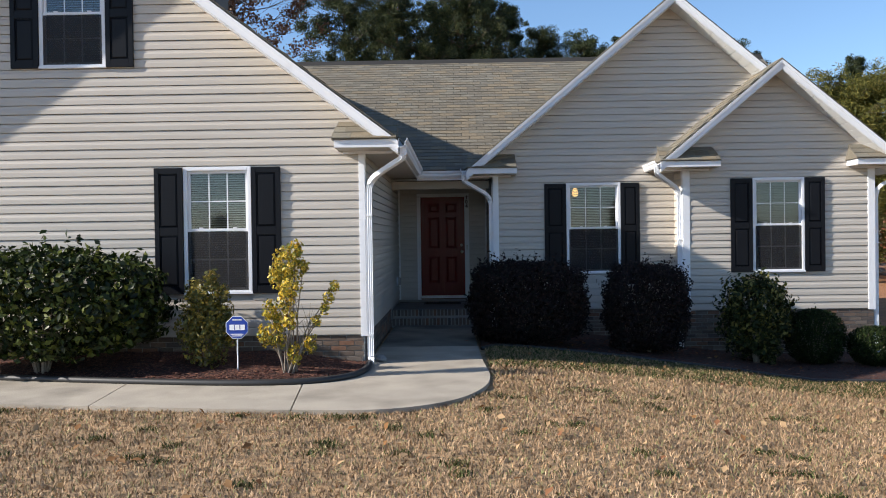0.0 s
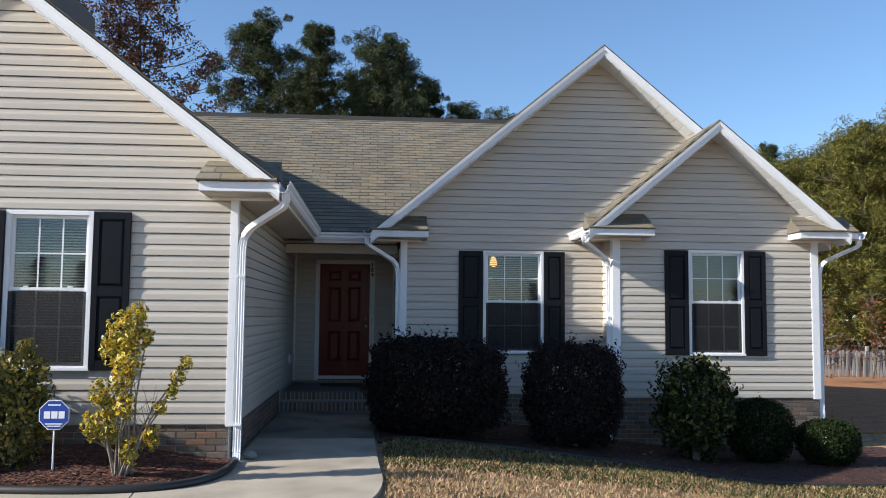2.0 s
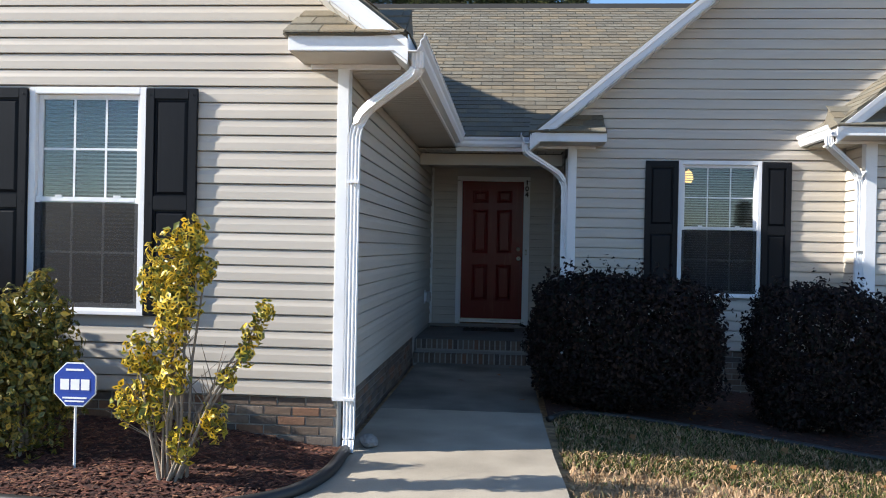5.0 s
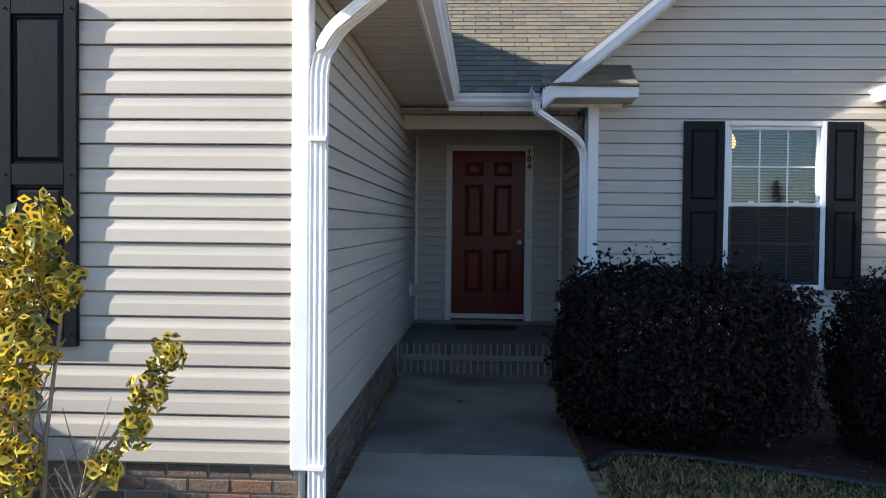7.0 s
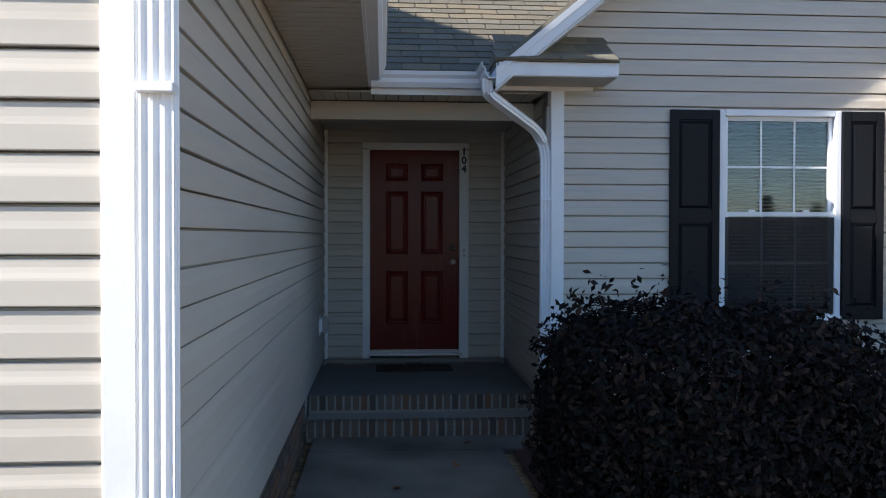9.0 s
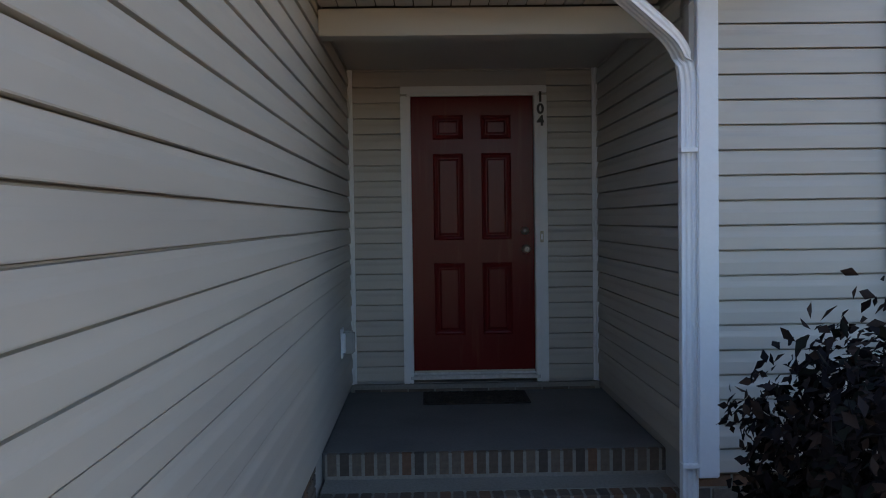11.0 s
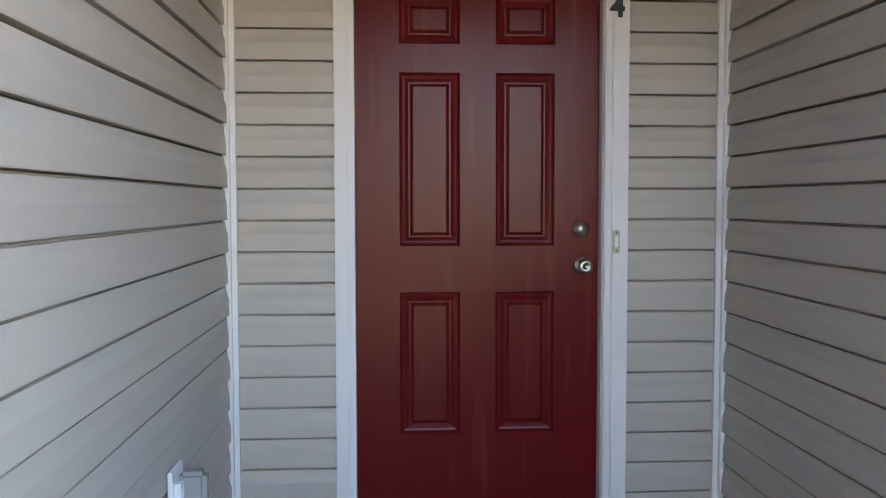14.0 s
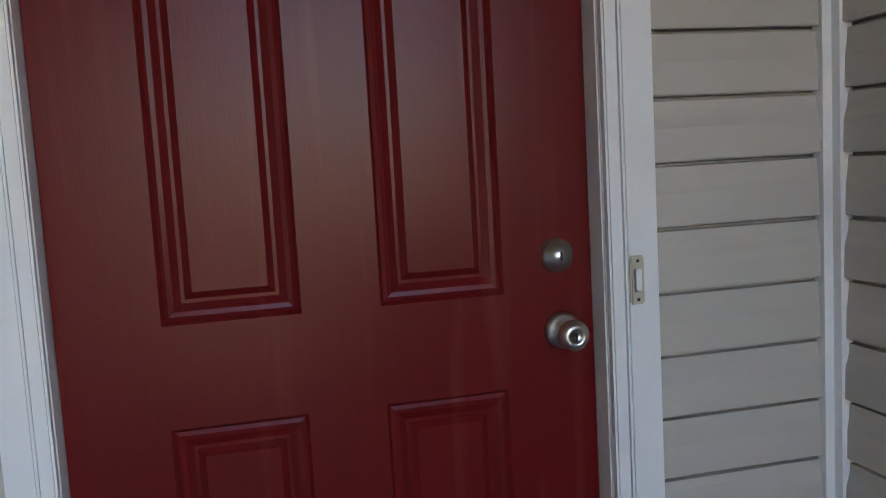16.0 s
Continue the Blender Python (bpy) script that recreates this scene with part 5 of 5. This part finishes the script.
# ---- trees ----
def limb_tree(name, label, x, y, z, h, crown_from, spread, mat, seed, clumps, per, leaf, slim, trunk=0.16, needle=True, sparse=1.0):
    """Tapered bent trunk, limbs that end in clumps of leaves or needles."""
    r = np.random.default_rng(seed)
    th = base(name, label, "tree", x, y, z)
    bend_x, bend_y = r.normal(0, 0.03 * h), r.normal(0, 0.03 * h)
    at = lambda f: np.array([bend_x * f * f + 0.12 * math.sin(f * 5 + seed), bend_y * f * f, h * f])
    b = Build()
    b.tube([tuple(at(i / 9)) for i in range(10)], [max(trunk * (1 - 0.9 * i / 9), 0.015) for i in range(10)], 8)
    pts, nrm = [], []
    for i in range(clumps):
        f = crown_from + (1 - crown_from) * ((i + r.uniform(0, 1)) / clumps) ** 0.85
        g = (f - crown_from) / (1 - crown_from)
        reach = spread * (0.35 + 0.9 * math.sin(math.pi * min(0.18 + 0.75 * g, 1.0))) * r.uniform(0.35, 1.05)
        a = i * 2.4 + r.normal(0, 0.5)
        root, end = at(f * 0.97), at(f) + np.array([math.cos(a) * reach, math.sin(a) * reach, r.uniform(-0.02, 0.30) * reach])
        mid = (root + end) / 2 + np.array([0, 0, -0.06 * reach])
        b.tube([tuple(root), tuple(mid), tuple(end)], [0.02 + trunk * 0.2 * (1 - g), 0.02, 0.008], 5)
        for c in range(6):
            q = root + (end - root) * r.uniform(0.25, 1.08) + r.normal(0, 0.16 * reach + 0.1, 3) * np.array([1, 1, 0.6])
            b.tube([tuple(mid), tuple(q)], [0.01, 0.004], 4)
            n = int(per * 0.72 * r.uniform(0.4, 1.2))
            rad = r.uniform(0.30, 0.66) * (0.5 + 0.14 * spread)
            u = r.normal(0, 1, (n, 3))
            u /= np.linalg.norm(u, axis=1, keepdims=True)
            pts.append(q + u * (r.uniform(0.1, 1, n) ** 0.5)[:, None] * rad * np.array([1, 1, 0.85]))
            nrm.append(u + np.array([0, 0, 0.4]))
    part("trunk", b, BARK, th)
    vs, fs = leaf_cloud(np.concatenate(pts), np.concatenate(nrm), leaf, seed + 5, slim)
    flat("crown", vs, fs, mat, th, "", "stuff")
    return th


pines = [limb_tree("pine_tree", "tall dark green pine with a ragged open crown", -5.7, 46, 0, 17.3, 0.36, 2.3, NEEDLE, 31, 58, 190, 0.28, 0.12),
         limb_tree("pine_tree", "tall dark green pine with a ragged open crown", 0.5, 47, 0, 16.8, 0.36, 2.7, NEEDLE, 32, 60, 190, 0.28, 0.12),
         limb_tree("pine_tree", "slender dark green pine with gaps in its crown", -3.2, 50, 0, 18.2, 0.40, 2.0, NEEDLE, 33, 52, 180, 0.28, 0.12)]
for k, (x, y, s, a, src) in enumerate(((3.3, 55, 0.92, 80, 2), (5.4, 52, 0.84, 200, 0), (8.5, 54, 0.86, 40, 1), (11.5, 56, 0.82, 150, 2), (-4.6, 54, 1.0, 20, 1), (14.5, 55, 0.80, 300, 0), (18, 53, 0.80, 90, 1), (23.6, 50, 0.66, 10, 2),
                                       (-1.0, 56, 1.0, 130, 0), (2.0, 55, 0.98, 250, 2), (27.0, 47, 0.70, 200, 1), (-15, 47, 0.95, 70, 1), (-19, 44, 0.95, 170, 0))):
    c = copy_thing(pines[src], pose(x, y, -0.1, 0, 0, a))
    c.scale = (s, s, s)
for k, (x, y, h, sp, sd) in enumerate(((-9.6, 38, 13.6, 3.2, 41), (-13.0, 36, 13.4, 3.2, 42))):
    limb_tree("oak_tree", "brown-leaved oak with thin bare twigs", x, y, 0, h * 1.22, 0.30, sp, OAKLEAF, sd, 64, 90, 0.15, 0.6, 0.2)
young = [limb_tree("young_pine_tree", "bushy yellow-green young pine at the yard's edge", 18.6, 31, -0.4, 9.0, 0.10, 2.4, YOUNG, 51, 80, 190, 0.21, 0.13, 0.12),
         limb_tree("young_pine_tree", "bushy yellow-green young pine at the yard's edge", 16.6, 34, -0.4, 8.2, 0.10, 2.2, YOUNG, 52, 74, 190, 0.21, 0.13, 0.11)]
for x, y, s, a, src in ((22.5, 33, 1.1, 60, 0), (25.5, 35, 1.15, 160, 1), (18.0, 38, 1.02, 220, 1), (21.0, 39, 1.05, 30, 0), (24.5, 41, 1.1, 110, 0), (28.5, 36, 1.2, 300, 1), (14.2, 40, 0.95, 20, 0), (15.6, 44, 1.05, 130, 1), (28, 44, 1.2, 80, 0), (32, 40, 1.25, 10, 1),
                        (20.0, 45, 1.15, 240, 1), (24.0, 30, 1.0, 330, 1), (27, 31, 1.05, 45, 0)):
    c = copy_thing(young[src], pose(x, y, -0.45, 0, 0, a))
    c.scale = (s, s, s)
for x, y, sd in ((14.6, 27, 61), (17.2, 28.5, 62), (20.6, 28, 63)):
    limb_tree("sapling", "thin rust-leaved sapling at the yard's edge", x, y, -0.42, 2.6, 0.15, 0.7, RUST, sd, 13, 8, 0.10, 0.6, 0.03)
# trees across the street, far behind the walker
for k in range(20):
    c = copy_thing(young[k % 2], pose(-95 + 9.6 * k, -76 - 5 * (k % 3), 0, 0, 0, k * 57))
    c.scale = [0.42 + 0.07 * (k * 5 % 3)] * 3
for k in range(20):
    c = copy_thing(pines[k % 3], pose(-100 + 10.3 * k, -98 - 6 * (k % 3), 0, 0, 0, k * 77))
    c.scale = [0.38 + 0.05 * (k * 7 % 4)] * 3

fence = base("picket_fence", "weathered white picket fence beyond the yard", "fence", 17.2, 29.6, -0.42)
pick = Build().prism([(-0.04, 0, 0), (0.04, 0, 0), (0.04, 0, 0.86), (0, 0, 0.92), (-0.04, 0, 0.86)], [(-0.04, 0.02, 0), (0.04, 0.02, 0), (0.04, 0.02, 0.86), (0, 0.02, 0.92), (-0.04, 0.02, 0.86)]).mesh("picket", PICKET)
for i in range(48):
    part("picket", pick, PICKET, fence, at=pose(-1.5 + i * 0.125, random.uniform(-0.02, 0.02), random.uniform(-0.02, 0.02), random.uniform(-2, 2), random.uniform(-2.5, 2.5), 0))
for z in (0.25, 0.66):
    part("rail", Build().box(-1.6, 4.5, 0.03, 0.06, z, z + 0.07), PICKET, fence)
for i in range(4):
    part("post", Build().box(-1.6 + i * 2.0, -1.5 + i * 2.0, 0.065, 0.15, 0, 1.05), PICKET, fence, bevel=0.008)


# ---- cladding, bricks and shingles ----
lo_l = lambda z: LLo(z) + 0.02
hi_l = lambda z: min(LX - 0.032, r_in(z))
hole = lambda w: (w[0] - 0.002, w[1] + 0.002, w[2] - 0.002, w[3] + 0.002)
siding(wall_l, front(LY), lo_l, hi_l, SILL_L, SILL_L + LAP * 20, [hole(WIN_L)])
siding(gable_l, front(LY), lo_l, hi_l, SILL_L + LAP * 20, L_APEX[1] - 0.20, [hole(WIN_U)])
siding(wall_side, facing_right(LX), lambda z: LY + 0.10, lambda z: DY - 0.012, SILL_E, ZS_L + 0.01, [], LAP_E)
siding(wall_door, front(DY), lambda z: LX + 0.02, lambda z: RX - 0.02, SILL_E, 2.70, [(-0.649, 0.433, 0.0, 2.575)], LAP_E)
siding(wall_entry, facing_left(RX), lambda z: MY + 0.10, lambda z: DY - 0.012, SILL_E, 2.70, [], LAP_E)
siding(wall_m, front(MY), lambda z: max(RX + 0.128, ml(z)), lambda z: min(mr(z), EX), SILL_M, M_APEX[1] - 0.20, [hole(WIN_M), (SX - 0.0, EX + 1, -1, 3.05)], LAP_M)
siding(wall_s, front(SY), lambda z: max(SX + 0.105, sl(z)), lambda z: min(EX - 0.105, sr(z)), SILL_M, S_APEX[1] - 0.20, [hole(WIN_S)], LAP_M)
siding(wall_s_side, facing_left(SX), lambda z: SY + 0.10, lambda z: MY - 0.018, SILL_M, ZS_S, [], LAP_M)
siding(wall_s_right, facing_right(EX), lambda z: SY + 0.10, lambda z: 24.0, SILL_M, ZS_S, [], LAP_M)
brick_base(wall_l, front(LY + 0.012), -6.6, LX - 0.004, -0.06, SILL_L - 0.004)
brick_base(wall_side, facing_right(LX - 0.014), LY + 0.02, 14.6, -0.06, SILL_E - 0.004, 0.05)
brick_base(wall_m, front(MY + 0.012), RX, SX, -0.4, SILL_M - 0.004)
brick_base(wall_s, front(SY + 0.012), SX, EX, -0.55, SILL_M - 0.004)
brick_base(wall_s_side, facing_left(SX + 0.014), SY + 0.02, MY, -0.4, SILL_M - 0.004)

run = math.hypot(RIDGE_Y - EAVE_Y, RIDGE_Z - EAVE_Z)
dy, dz = (RIDGE_Y - EAVE_Y) / run, (RIDGE_Z - EAVE_Z) / run
tilt = math.degrees(math.atan2(dz, dy))
tab = Build().prism([(0.006, 0, 0.001), (0.294, 0, 0.001), (0.294, 0.17, 0.001), (0.006, 0.17, 0.001)], [(0.006, 0, 0.015), (0.294, 0, 0.015), (0.294, 0.17, 0.004), (0.006, 0.17, 0.004)]).mesh("shingle", SHINGLE)
rest = Build()
count = 0
for row in range(int(run / 0.143)):
    s = row * 0.143 - 0.02
    y, z = EAVE_Y + s * dy, EAVE_Z + s * dz + 0.002
    x = -3.6 + (0.15 if row % 2 else 0.0)
    while x < 5.2:
        lift = random.uniform(0, 0.002)
        if count < 300 and -0.62 + 0.0 < x + 0.15 + s * 0.9 and x < 0.3 + s * 0.72:
            part("shingle", tab, SHINGLE, roof, at=pose(x, y - lift, z, tilt, 0, 0))
            count += 1
        else:
            m = pose(x, y - lift, z, tilt, 0, 0)
            q = [tuple(m @ Vector(p)) for p in ((0.006, 0, 0.015), (0.294, 0, 0.015), (0.294, 0.17, 0.004), (0.006, 0.17, 0.004), (0.006, 0, 0.0), (0.294, 0, 0.0))]
            k = len(rest.v)
            rest.v.extend(q)
            rest.f.extend([(k, k + 1, k + 2, k + 3), (k + 4, k + 5, k + 1, k)])
        x += 0.30
for ax, az, slope, half, y0, y1, sgn in ((S_APEX[0], S_APEX[1], S_SLOPE, S_HALF, SY - OVER, 15.2, -1), (L_APEX[0], L_APEX[1], L_SLOPE, L_HALF, LY - OVER, 15.5, 1)):
    length = half * math.hypot(1, slope)
    ang = math.atan(slope)
    for row in range(int(length / 0.143)):
        s = length - row * 0.143 + 0.02
        y = y0 - 0.02 + (0.15 if row % 2 else 0.0)
        while y < y1:
            P = lambda d, yy, h: (ax + sgn * ((s - d) * math.cos(ang) + h * math.sin(ang)), yy, az - (s - d) * math.sin(ang) + h * math.cos(ang))
            k = len(rest.v)
            rest.v.extend([P(0, y + 0.003, 0.011), P(0, y + 0.297, 0.011), P(0.17, y + 0.297, 0.004), P(0.17, y + 0.003, 0.004), P(0, y + 0.003, 0), P(0, y + 0.297, 0)])
            rest.f.extend([(k, k + 1, k + 2, k + 3), (k + 4, k + 5, k + 1, k)])
            y += 0.30
tagged(part("shingle_rest", rest, SHINGLES, roof), "", "", "", "stuff")
